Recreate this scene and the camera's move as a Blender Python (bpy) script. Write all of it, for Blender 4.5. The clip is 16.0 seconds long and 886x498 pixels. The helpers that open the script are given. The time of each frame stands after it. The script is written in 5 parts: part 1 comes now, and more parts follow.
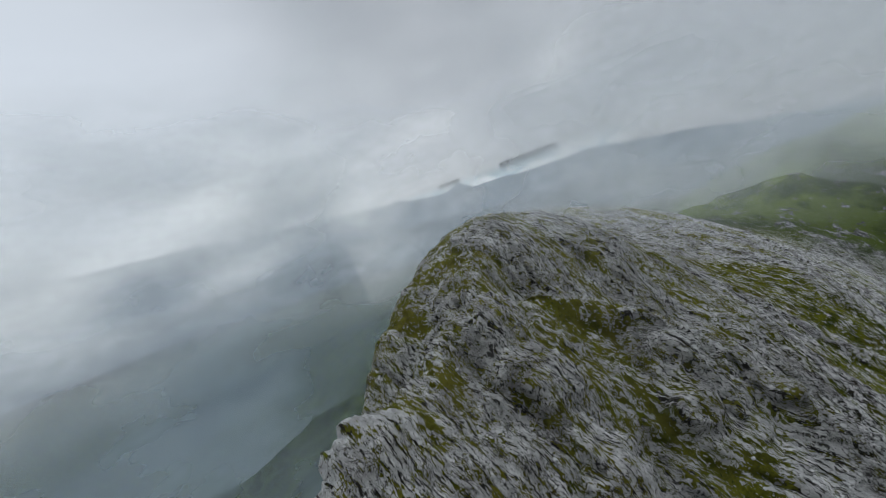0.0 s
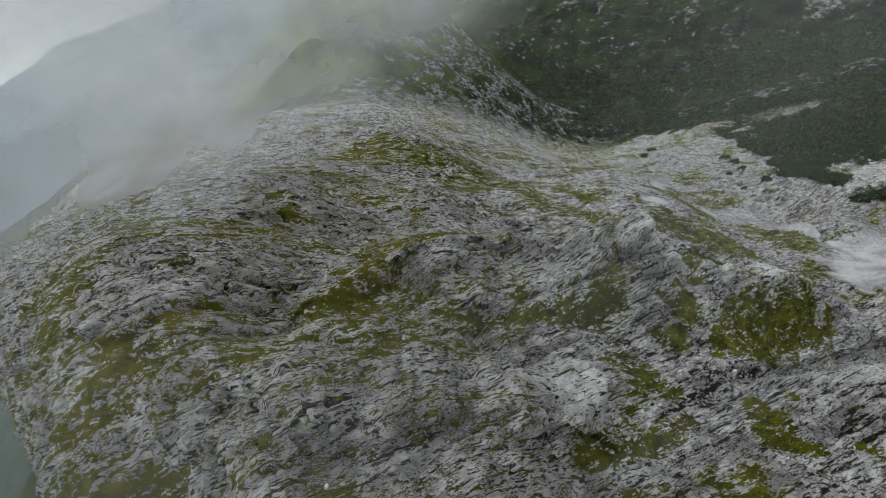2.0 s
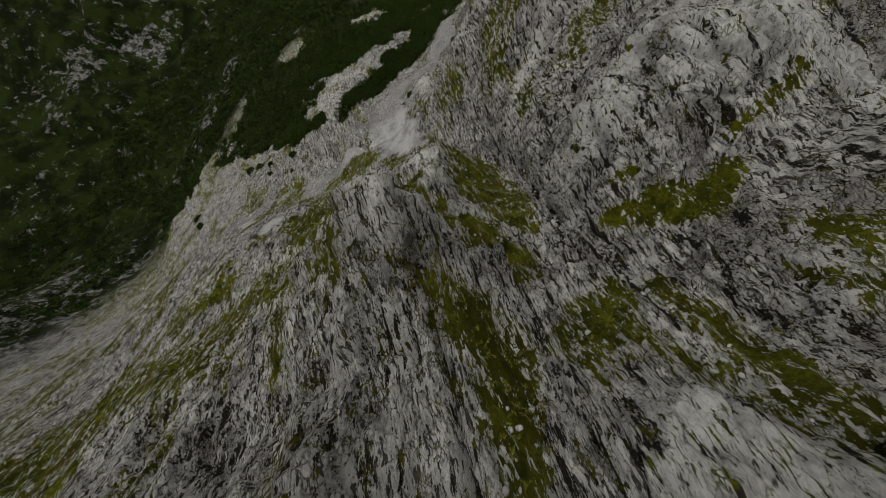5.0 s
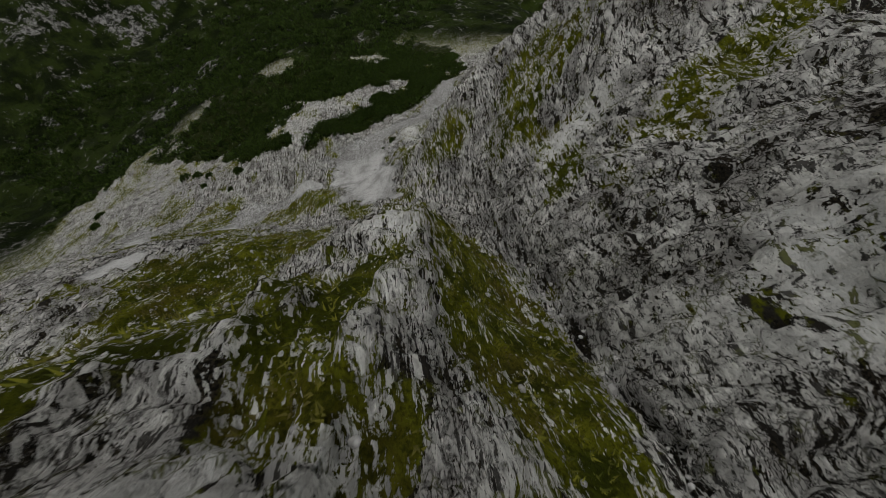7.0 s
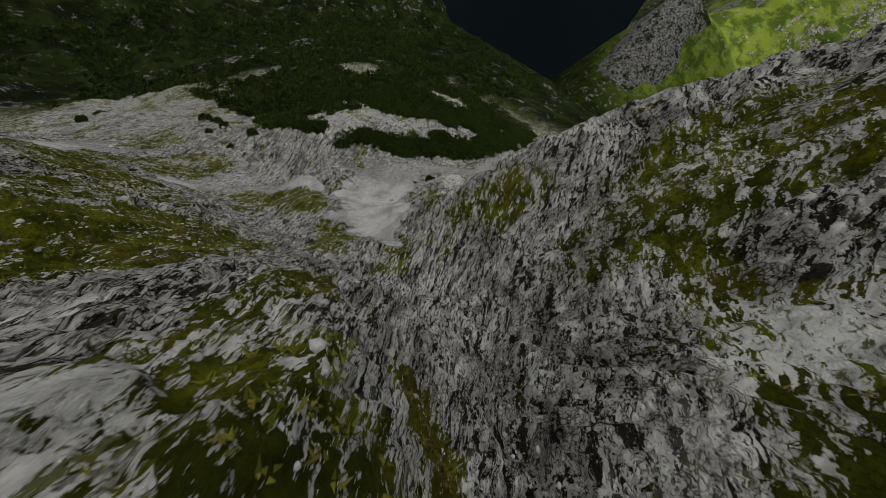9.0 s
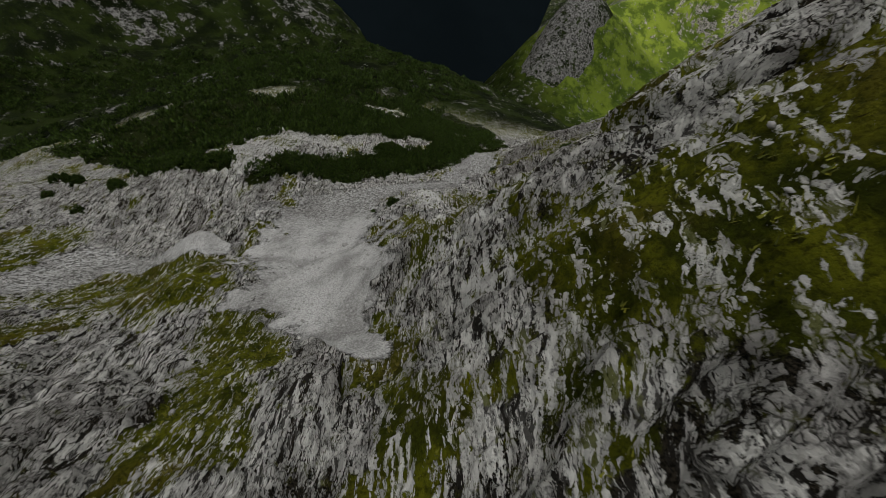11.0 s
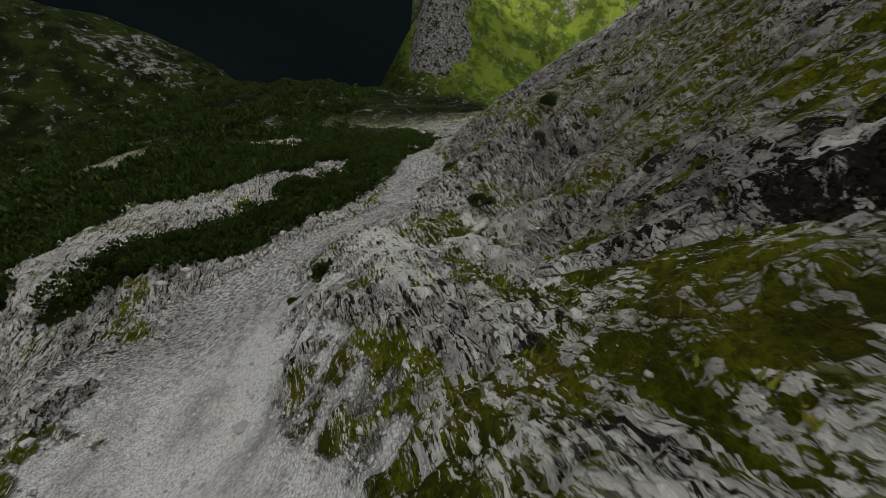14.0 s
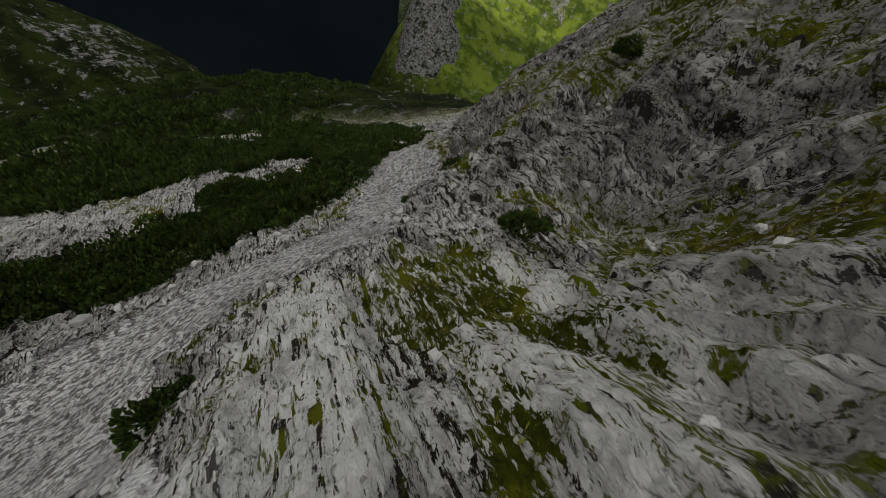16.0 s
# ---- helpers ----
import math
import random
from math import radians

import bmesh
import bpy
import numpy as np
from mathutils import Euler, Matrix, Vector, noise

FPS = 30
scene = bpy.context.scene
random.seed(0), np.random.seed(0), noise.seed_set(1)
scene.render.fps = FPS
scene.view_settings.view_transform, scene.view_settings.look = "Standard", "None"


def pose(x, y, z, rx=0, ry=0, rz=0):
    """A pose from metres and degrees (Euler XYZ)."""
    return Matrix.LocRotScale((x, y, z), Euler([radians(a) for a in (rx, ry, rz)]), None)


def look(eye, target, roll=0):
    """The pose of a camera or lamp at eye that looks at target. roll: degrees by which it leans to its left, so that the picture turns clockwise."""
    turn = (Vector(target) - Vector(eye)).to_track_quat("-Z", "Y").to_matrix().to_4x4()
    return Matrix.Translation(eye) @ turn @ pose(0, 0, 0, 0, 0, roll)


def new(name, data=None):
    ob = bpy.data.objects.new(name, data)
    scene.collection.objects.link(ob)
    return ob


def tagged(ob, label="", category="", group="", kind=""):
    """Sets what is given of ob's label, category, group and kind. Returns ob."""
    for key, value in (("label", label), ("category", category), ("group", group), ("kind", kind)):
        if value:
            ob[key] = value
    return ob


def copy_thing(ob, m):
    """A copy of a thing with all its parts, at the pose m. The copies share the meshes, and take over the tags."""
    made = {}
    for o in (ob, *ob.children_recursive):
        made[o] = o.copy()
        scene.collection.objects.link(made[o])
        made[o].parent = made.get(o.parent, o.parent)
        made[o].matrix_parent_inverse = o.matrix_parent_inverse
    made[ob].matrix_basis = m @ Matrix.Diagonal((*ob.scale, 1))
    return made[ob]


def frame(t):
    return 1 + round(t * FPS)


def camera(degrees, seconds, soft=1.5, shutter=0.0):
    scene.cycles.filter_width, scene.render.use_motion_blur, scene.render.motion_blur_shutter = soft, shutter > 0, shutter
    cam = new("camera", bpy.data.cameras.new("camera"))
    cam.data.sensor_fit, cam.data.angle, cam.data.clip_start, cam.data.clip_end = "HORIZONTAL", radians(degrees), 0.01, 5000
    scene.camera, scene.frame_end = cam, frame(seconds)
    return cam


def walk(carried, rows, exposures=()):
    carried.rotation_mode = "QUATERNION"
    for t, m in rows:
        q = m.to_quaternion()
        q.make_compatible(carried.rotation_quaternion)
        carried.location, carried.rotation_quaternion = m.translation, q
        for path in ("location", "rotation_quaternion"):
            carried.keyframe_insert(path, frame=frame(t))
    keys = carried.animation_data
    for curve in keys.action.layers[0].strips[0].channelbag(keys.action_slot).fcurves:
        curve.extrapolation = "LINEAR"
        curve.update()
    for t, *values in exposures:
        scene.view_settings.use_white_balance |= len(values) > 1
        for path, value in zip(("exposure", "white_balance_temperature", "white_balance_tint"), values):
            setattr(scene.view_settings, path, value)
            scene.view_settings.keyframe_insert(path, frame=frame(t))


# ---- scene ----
cam = camera(103.0, 16.0, soft=0.8, shutter=0.10)
# seconds, eye in metres, turn in degrees
PATH = [
    (0, 6.58, 5.55, -1.33, 81.54, 15.04, -1.01),
    (0.5, 6.21, 7.84, 0.98, 70.95, 21.38, -15.25),
    (1, 5.52, 10.74, 2.85, 60.26, 23.46, -32.14),
    (1.5, 5.45, 14.32, 4.25, 49.83, 22.59, -50.56),
    (2, 6.28, 17.92, 4.06, 41.71, 19.93, -70.19),
    (2.5, 8.17, 21.13, 2.69, 35.90, 17.32, -88.50),
    (3, 10.65, 23.49, 0.50, 31.22, 16.41, -107.76),
    (3.5, 13.71, 25.25, -2.13, 26.69, 15.74, -128.76),
    (3.7, 15.06, 25.61, -3.26, 25.14, 15.52, -136.17),
    (5.8, 28.70, 18.47, -18.13, 26.20, 7.37, -156.61),
    (6, 29.70, 17.42, -19.57, 27.10, 6.22, -156.02),
    (6.5, 31.75, 14.56, -23.54, 30.13, 2.93, -153.04),
    (7, 33.60, 11.31, -27.62, 33.47, -1.42, -147.72),
    (7.5, 35.39, 7.66, -31.68, 36.30, -6.79, -140.03),
    (8, 37.45, 3.76, -35.56, 37.66, -11.54, -132.68),
    (8.5, 39.85, 0.07, -39.42, 38.46, -14.56, -128.00),
    (9, 42.82, -3.48, -43.38, 39.32, -16.57, -125.94),
    (9.2, 44.09, -4.87, -44.98, 39.62, -16.98, -125.70),
    (11.3, 61.33, -18.74, -63.59, 47.19, -11.77, -143.34),
    (11.5, 62.41, -19.77, -64.54, 47.83, -10.50, -145.90),
    (12, 64.99, -22.46, -66.85, 49.11, -7.35, -151.57),
    (12.5, 67.33, -25.34, -69.01, 49.84, -5.35, -155.02),
    (13, 69.65, -28.36, -71.20, 50.22, -4.50, -157.05),
    (13.5, 71.90, -31.82, -73.52, 50.49, -4.19, -158.39),
    (14, 74.14, -35.88, -75.89, 50.50, -4.21, -159.37),
    (14.5, 76.15, -39.97, -78.49, 50.64, -4.36, -160.07),
    (15, 77.98, -44.41, -81.07, 50.76, -4.34, -160.66),
    (15.5, 79.67, -48.69, -83.73, 51.12, -5.00, -161.00),
    (16, 81.16, -53.11, -86.12, 51.41, -5.42, -161.05),
]
walk(cam, [(t, pose(x, y, z, rx, ry, rz)) for t, x, y, z, rx, ry, rz in PATH],
     [(0, -0.06, 6300, 10), (1, -0.10, 6400, 10), (2, 0.12, 6700, 10), (2.8, -0.1, 7200, 10), (3.5, -0.45, 7700, 10), (7, -0.5, 7350, 10), (12, -0.46, 7400, 10), (16, -0.56, 7400, 10)])

# ---- sky and light ----
SUN_AZ, SUN_EL = 250.0, 48.0  # degrees from north over east, and above the horizon


def group(tree, kind, **props):
    n = tree.nodes.new(kind)
    for key, value in props.items():
        if key in n.inputs:
            n.inputs[key].default_value = value
    return n


world = bpy.data.worlds.new("overcast_sky")
scene.world = world
world.use_nodes = True
wt = world.node_tree
bg = wt.nodes["Background"]
sky = wt.nodes.new("ShaderNodeTexSky")
sky.sky_type, sky.sun_disc = "NISHITA", False
sky.sun_elevation, sky.sun_rotation = radians(SUN_EL), radians(SUN_AZ)
sky_dim = wt.nodes.new("ShaderNodeMix")
sky_dim.data_type, sky_dim.blend_type = "RGBA", "MULTIPLY"
sky_dim.inputs[0].default_value = 1.0
sky_dim.inputs[7].default_value = (0.10, 0.10, 0.10, 1)
wt.links.new(sky.outputs[0], sky_dim.inputs[6])
coord = wt.nodes.new("ShaderNodeTexCoord")
stretch = wt.nodes.new("ShaderNodeMapping")
stretch.inputs["Scale"].default_value = (1.0, 1.0, 2.6)
wt.links.new(coord.outputs["Generated"], stretch.inputs[0])
cloud = group(wt, "ShaderNodeTexNoise", Scale=1.7, Detail=5.0, Roughness=0.5)
wt.links.new(stretch.outputs[0], cloud.inputs["Vector"])
shade = wt.nodes.new("ShaderNodeValToRGB")
shade.color_ramp.elements[0].position, shade.color_ramp.elements[0].color = 0.30, (0.40, 0.43, 0.46, 1)
shade.color_ramp.elements[1].position, shade.color_ramp.elements[1].color = 0.72, (0.66, 0.69, 0.72, 1)
wt.links.new(cloud.outputs["Fac"], shade.inputs[0])
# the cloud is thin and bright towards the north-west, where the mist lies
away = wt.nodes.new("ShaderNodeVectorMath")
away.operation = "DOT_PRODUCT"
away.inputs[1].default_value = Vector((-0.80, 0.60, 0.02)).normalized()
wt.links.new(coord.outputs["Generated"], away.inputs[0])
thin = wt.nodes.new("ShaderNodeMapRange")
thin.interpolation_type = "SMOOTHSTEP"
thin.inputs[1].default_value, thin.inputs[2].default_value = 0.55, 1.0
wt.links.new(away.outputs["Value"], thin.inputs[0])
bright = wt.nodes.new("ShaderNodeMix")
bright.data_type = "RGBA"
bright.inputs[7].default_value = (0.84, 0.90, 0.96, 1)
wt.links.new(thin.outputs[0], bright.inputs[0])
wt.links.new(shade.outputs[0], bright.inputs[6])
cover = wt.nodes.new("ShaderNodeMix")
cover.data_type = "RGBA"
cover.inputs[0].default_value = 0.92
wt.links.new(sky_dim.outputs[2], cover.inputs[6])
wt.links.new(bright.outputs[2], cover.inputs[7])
# an overcast sky is brightest high up
high_up = wt.nodes.new("ShaderNodeVectorMath")
high_up.operation = "DOT_PRODUCT"
high_up.inputs[1].default_value = Vector((0.10, 0.10, 0.99)).normalized()
wt.links.new(coord.outputs["Generated"], high_up.inputs[0])
overhead = wt.nodes.new("ShaderNodeMapRange")
overhead.interpolation_type = "SMOOTHSTEP"
for k, v in zip((1, 2, 3, 4), (0.58, 0.98, 0.9, 4.4)):
    overhead.inputs[k].default_value = v
wt.links.new(high_up.outputs["Value"], overhead.inputs[0])
wt.links.new(overhead.outputs[0], bg.inputs["Strength"])
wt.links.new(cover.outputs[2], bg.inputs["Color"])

lamp = bpy.data.lights.new("sun", "SUN")
lamp.energy, lamp.angle, lamp.color = 4.5, radians(1.0), (1.0, 0.96, 0.88)
sun = new("sun", lamp)
sun.matrix_world = look((0, 0, 0), (-math.sin(radians(SUN_AZ)) * math.cos(radians(SUN_EL)), -math.cos(radians(SUN_AZ)) * math.cos(radians(SUN_EL)), -math.sin(radians(SUN_EL))))


# ---- noise ----
def lattice(ix, iy, seed):
    h = (ix.astype(np.int64) * 374761393 + iy.astype(np.int64) * 668265263 + seed * 1442695041) & 0xFFFFFFFF
    h = ((h ^ (h >> 13)) * 1274126177) & 0xFFFFFFFF
    return ((h ^ (h >> 16)) & 0xFFFFFF) / float(0xFFFFFF)


def value_noise(x, y, seed):
    ix, iy = np.floor(x), np.floor(y)
    fx, fy = x - ix, y - iy
    fx, fy = fx * fx * fx * (fx * (fx * 6 - 15) + 10), fy * fy * fy * (fy * (fy * 6 - 15) + 10)
    a, b = lattice(ix, iy, seed), lattice(ix + 1, iy, seed)
    c, d = lattice(ix, iy + 1, seed), lattice(ix + 1, iy + 1, seed)
    return (a + (b - a) * fx) * (1 - fy) + (c + (d - c) * fx) * fy


def fbm(x, y, size, octaves=4, seed=0, gain=0.5):
    """Cloudy noise from 0 to 1 whose largest forms are of that size, in metres."""
    total, weight, out = 0.0, 1.0, 0.0
    for n in range(octaves):
        k = 2.03**n / size
        out = out + weight * value_noise(x * k + 17.3 * n, y * k - 9.1 * n, seed + n)
        total, weight = total + weight, weight * gain
    return out / total


def blocks(x, y, size, seed):
    """Broken rock: for each place the number of its block (0 to 1), and how far it lies from the nearest joint."""
    gx, gy = x / size, y / size
    ix, iy = np.floor(gx), np.floor(gy)
    first, second, own = np.full(x.shape, 9.0), np.full(x.shape, 9.0), np.zeros(x.shape)
    for dx in (-1, 0, 1):
        for dy in (-1, 0, 1):
            px = ix + dx + 0.15 + 0.7 * lattice(ix + dx, iy + dy, seed)
            py = iy + dy + 0.15 + 0.7 * lattice(ix + dx, iy + dy, seed + 7)
            far = np.hypot(px - gx, py - gy)
            nearer = far < first
            second = np.where(nearer, first, np.minimum(second, far))
            own = np.where(nearer, lattice(ix + dx, iy + dy, seed + 13), own)
            first = np.where(nearer, far, first)
    return own, (second - first) * size


def smooth(a, b, v):
    u = np.clip((v - a) / (b - a), 0, 1)
    return u * u * (3 - 2 * u)


# ---- the lie of the land: lines along crests, gullies and flanks (x, y, z) ----
LAND = {
    "summit_crest": [(5.3, 193.2, -71.5), (10, 122.7, -21.6), (12.6, 83.6, -8.4), (14.6, 64, -6.8), (14.2, 43.7, -8), (11.4, 36.5, -11), (5.6, 34.7, -10.7), (8.5, 29.5, -13.6), (5.7, 29, -16), (5.9, 41.7, -9.9)],
    "west_knob": [(-4.2, 21.4, -15.3), (-2.5, 26.8, -14.2), (-3.9, 42.5, -17.2), (-5.6, 45, -17.8), (-2.1, 47.1, -13.8)],
    "west_flank": [(-17.2, 9.9, -40.2), (-13.7, 27.8, -38.6), (-14.9, 48.9, -40.2), (-1.6, 40.1, -20.8), (2.8, 32.3, -13.6)],
    "west_foot": [(-70, -40, -150), (-75, 40, -150), (-75, 100, -160)],
    "summit_south": [(20.9, -57.2, -21), (5.9, -29.6, -9.2), (0, -5.3, -13), (6.5, 5.6, -14.6), (2.7, 15, -16.9)],
    "face": [(19.5, 21.5, -30.1), (17.7, 27.3, -24.5), (14.4, 26.4, -20.9), (11.8, 23.3, -19.7), (10.8, 26.2, -16.7), (15.8, 31.1, -19.1), (21.5, 29.6, -21.2)],
    "bowl": [(7.5, 15.6, -21.6), (9.2, 18.2, -24.7), (10.7, 14.8, -26.4), (13.9, 19.2, -28.6), (15.3, 14.9, -32.5), (19.7, 17.7, -31.4), (23.4, 19.4, -32.9), (25.6, 17.8, -33.8)],
    "face_top": [(14.2, 37.4, -13.9), (12.9, 33.4, -15.2), (21.4, 32.9, -15.9), (24.7, 25.2, -24.1), (28.8, 22.1, -24.9), (29.9, 25.1, -25.1)],
    "spur": [(47.5, -8.5, -54.6), (46.3, -5.5, -52.5), (41.8, -0.9, -45.9), (39.7, 0.9, -45.5), (36, 4.1, -44.1), (33.7, 4.6, -43.3), (34, 6.8, -42.2), (37.9, 6, -40.3), (40.6, 5.8, -42), (36.5, 9.5, -36.5), (32.7, 11.6, -35), (31.2, 13.3, -35.2), (28.6, 14.7, -34), (30.8, 9.8, -38.5), (35.6, 15.3, -28.7), (32.9, 17.3, -27)],
    "spur_east": [(37, 30.5, -36.3), (45, 17, -38.5), (52.2, 21, -47.1), (60, 29, -49.4), (52.2, 5.9, -56.5), (50.4, 4.1, -54.3), (52, 2.1, -55.3), (58, 2, -61), (61.2, 1.5, -65)],
    "east_slope": [(107.8, 27.2, -80.4), (80.1, 30, -62.2), (76.8, 29.3, -58.2), (53.2, 35.3, -40.7), (41.5, 37.4, -33.8), (37, 40, -27.8), (27.6, 31.7, -21.1)],
    "north_slope": [(88.8, 49.5, -66.1), (61.2, 44.3, -44), (58.4, 49.2, -40.3), (49.8, 46.6, -34.9), (39.8, 44.1, -25.7), (29, 47.7, -18.3), (24.7, 43.8, -19.3), (20.9, 41.1, -16.8), (15, 42.1, -11)],
    "far_shoulder": [(133.1, 120.6, -61), (93.6, 86.1, -43.5), (63.6, 60.8, -30.7), (55, 59.6, -30.4), (55.1, 67.2, -26.7), (42.8, 74.5, -20.4), (27.4, 81, -12.4), (25.7, 48.2, -12.8), (22.1, 47.6, -14.2)],
    "lower_rib": [(94, -16, -97.8), (85.4, -16.3, -92.3), (76.4, -9.3, -82.1), (85.4, -0.9, -80.1), (81.4, 6.4, -71.1), (69.5, 2.5, -67), (66.1, 3.2, -64.2), (60.9, 9, -59.9), (57, 12.2, -55.6), (59.8, 15.9, -52.7)],
    "gully": [(52.6, -21.3, -71.1), (43.6, -16.1, -61.5), (44.7, -18.5, -59.1), (41.3, -11, -59.7), (38.7, -8.4, -57.8), (37.8, -12.5, -52.8), (34.6, -7.6, -49.1), (35.5, -5.4, -52.2), (34, -2.8, -51.9), (30.8, 1.2, -48.2), (27.2, 3.5, -41.3), (25.4, 6.5, -40.1), (23.7, 7.8, -39.3), (25.4, 13.3, -37.3), (18.7, 12, -35.4)],
    "gully_mouth": [(61, -27.1, -70.7), (63.3, -28.6, -77.6), (64.5, -24.7, -80.9), (67.7, -23.3, -81.5), (73.6, -25.2, -88.2), (75, -22, -88.5), (79.5, -21.9, -90.6), (72.4, -31.2, -87.8)],
    "wall_foot": [(47.9, -23.5, -60.3), (44.5, -21.8, -54.6), (41.8, -21.2, -52.3), (40.7, -16.7, -53.9), (41.3, -14.5, -56.1), (37.8, -17.1, -50.3), (34.9, -11, -49.1), (31, -4.4, -45.1), (28.5, -0.7, -40.5), (26, 1.6, -37.8), (25.1, -0.5, -33.6), (22.6, 5.4, -34.8), (20.8, 8, -36.1), (16.9, 5.1, -32.1), (8.5, 5.5, -33.6), (11.5, 5.6, -25.1), (12, 10.8, -26.8), (32, -1.6, -50.9)],
    "wall": [(3, 8.5, -26.7), (8, 0, -32.4), (12.5, -5, -31.2), (18.3, -0.5, -27.2), (25.2, -6.8, -33.9), (28.7, -4.3, -39.7), (29.6, -9.4, -41), (30.9, -16.1, -41.2), (33, -18.1, -42.5), (33.9, -15.8, -45), (36.1, -19.2, -46.4), (38.2, -20.3, -49.2), (40.7, -22.3, -46.2), (29.4, -19.5, -38.3)],
    "wall_top": [(15, -25, -25), (42, -26.7, -41), (44.9, -27.8, -48.4), (43.5, -24.5, -49.2), (46.4, -24.4, -52.5), (48.3, -27.8, -54.1), (51, -30, -53.8), (35, -50, -38)],
    "buttress": [(61.4, -29.3, -69.7), (64.1, -30.8, -72.1), (63.4, -33.1, -68.4), (67.9, -34.5, -77.6), (68.3, -37.7, -77.3), (71.7, -34.7, -81.3), (72.4, -38.1, -81.9), (70.9, -33, -86.5), (67.8, -31.2, -82.1), (76.1, -44.3, -86.1), (78.4, -42.6, -87.9), (77.5, -47.8, -88.4), (79.9, -48, -89.2), (75.9, -50.6, -88.8), (83.7, -50, -91.8)],
    "buttress_end": [(78.5, -39, -91.5), (77.3, -52.8, -91.5), (76.5, -56.8, -92), (74.9, -58.6, -90.1), (77.9, -61.6, -93.7), (80.1, -59.2, -95.2), (79.3, -55.9, -93.6), (82.6, -55.1, -93.3), (85.3, -54.6, -94.7), (85.3, -58.3, -95.7), (81.9, -61.7, -97.8), (92.9, -61, -100.6), (91.5, -53, -99.9)],
    "ledge": [(75.1, -74.2, -97.2), (76, -71.3, -96.6), (72.1, -71.2, -91.9), (72, -68, -91.6), (69.7, -60.2, -89.4), (69.7, -56, -84.6), (71.5, -53, -86.9), (75, -53.1, -89.5), (74.2, -48.5, -87.3), (69.3, -51.8, -81.1), (69.2, -46.3, -79.9), (72.4, -40.2, -81.8), (67.1, -40.5, -74.8), (63.8, -47.2, -72.5), (66, -54, -75.4)],
    "cliff": [(87, -99, -97), (82.5, -91, -94), (84.9, -86.7, -96.2), (80, -85.5, -92.1), (77, -83.6, -94.7), (75.2, -80.1, -87.2), (71.8, -76.5, -87), (68.6, -70.6, -83.2), (70.7, -66.8, -86.6), (70.8, -63.4, -87.8), (65.4, -76, -78.1), (71.7, -88.9, -83.9), (78.1, -99.1, -89.3)],
    "cliff_top": [(55, -60, -62), (58, -80, -68), (66, -98, -76), (80.5, -104, -91.2), (78, -112, -88), (96, -120, -108)],
    "scree": [(117.4, -46.8, -109.6), (111, -41, -107), (107, -37, -103.5), (106.1, -45.5, -107.8), (101.3, -46, -105.6), (98.3, -41.6, -102.8), (96, -34, -100.3), (95.9, -28.2, -100.7), (100.4, -27.3, -99.3), (98.3, -21.4, -102.6), (93.5, -25.5, -96.5), (86.3, -20.9, -91.4), (84.3, -29.1, -93.9), (78.2, -33.6, -91.4), (80.8, -37, -92.5), (86.1, -41.5, -97.4), (112.8, -29.5, -111.7)],
    "scree_foot": [(88, -94.5, -108.4), (90, -89, -105), (89.4, -74.5, -101.9), (84.7, -68.1, -99.2), (81.4, -72.4, -97.8), (95.8, -57.6, -104.3), (104.4, -54, -109.1), (107.4, -55.5, -110.4), (111.2, -57.2, -111.3), (113.4, -61, -112.8), (106.5, -67.5, -110.8), (122.2, -65.8, -117.1)],
    "chute": [(150, -150, -131), (126, -115, -120), (110, -103, -115), (100, -98, -111)],
    "bench": [(126.3, -89.6, -117), (134, -77, -117.5), (140.9, -74.8, -118.6), (148.5, -85.8, -122.7), (155, -57, -121), (167, -41, -133), (158.6, -18.8, -125.3), (137.5, -3.4, -115.1), (122.4, -7.3, -108.9), (118.1, -14.1, -111.2), (131, -30, -112), (125, -54.5, -109.5)],
    "bench_far": [(189, -256, -148), (261, -180, -146), (238, -160, -141), (185, -75, -128), (236, -57, -151), (205, 5, -150), (197.6, 6.9, -144.1), (189.5, 8, -139.4), (183.8, 30.6, -142.7)],
    "bench_edge": [(300, -330, -190), (330, -230, -185), (380, -60, -200), (360, 120, -185), (220, 80, -135)],
    "east_ridge": [(1100, 0, -160), (800, -150, -120), (640, -260, -135), (560, -330, -165), (470, -345, -190)],
    "green_ridge": [(298.2, 168.4, -50.8), (239, 214, -25.2), (205.9, 245.9, -39.7), (153, 281.2, -76.7), (127.4, 237.9, -58.5)],
    "beyond_ridge": [(900, 800, -300), (700, 300, -230), (480, 330, -170), (420, 90, -175), (250, 520, -220)],
    "deep_valley": [(-600, 450, -390), (-300, 300, -310), (-400, -300, -330), (200, -420, -230), (450, -480, -330), (600, -650, -420), (900, -500, -330)],
    "valley_beyond": [(720, -1050, -430), (530, -900, -400), (590, -773, -430), (490, -640, -400), (440, -790, -330)],
    "lit_peak": [(320, -1150, 30), (268, -875, -82), (223, -784, -145), (178, -829, -150), (100, -950, -70), (329, -688, -128), (346, -593, -245), (425, -690, -300), (205, -642, -228)],
    "edge_of_land": [(-1900, 1900, -430), (-2600, 0, -430), (-1900, -1900, -380), (0, -2600, -200), (1900, -1900, -350), (2600, 0, -330), (1900, 1900, -350), (0, 2600, -420)],
}
KNOTS = np.array([p for line in LAND.values() for p in line], float)


def kernel(r2):
    return 0.5 * r2 * np.log(r2 + 1e-9)


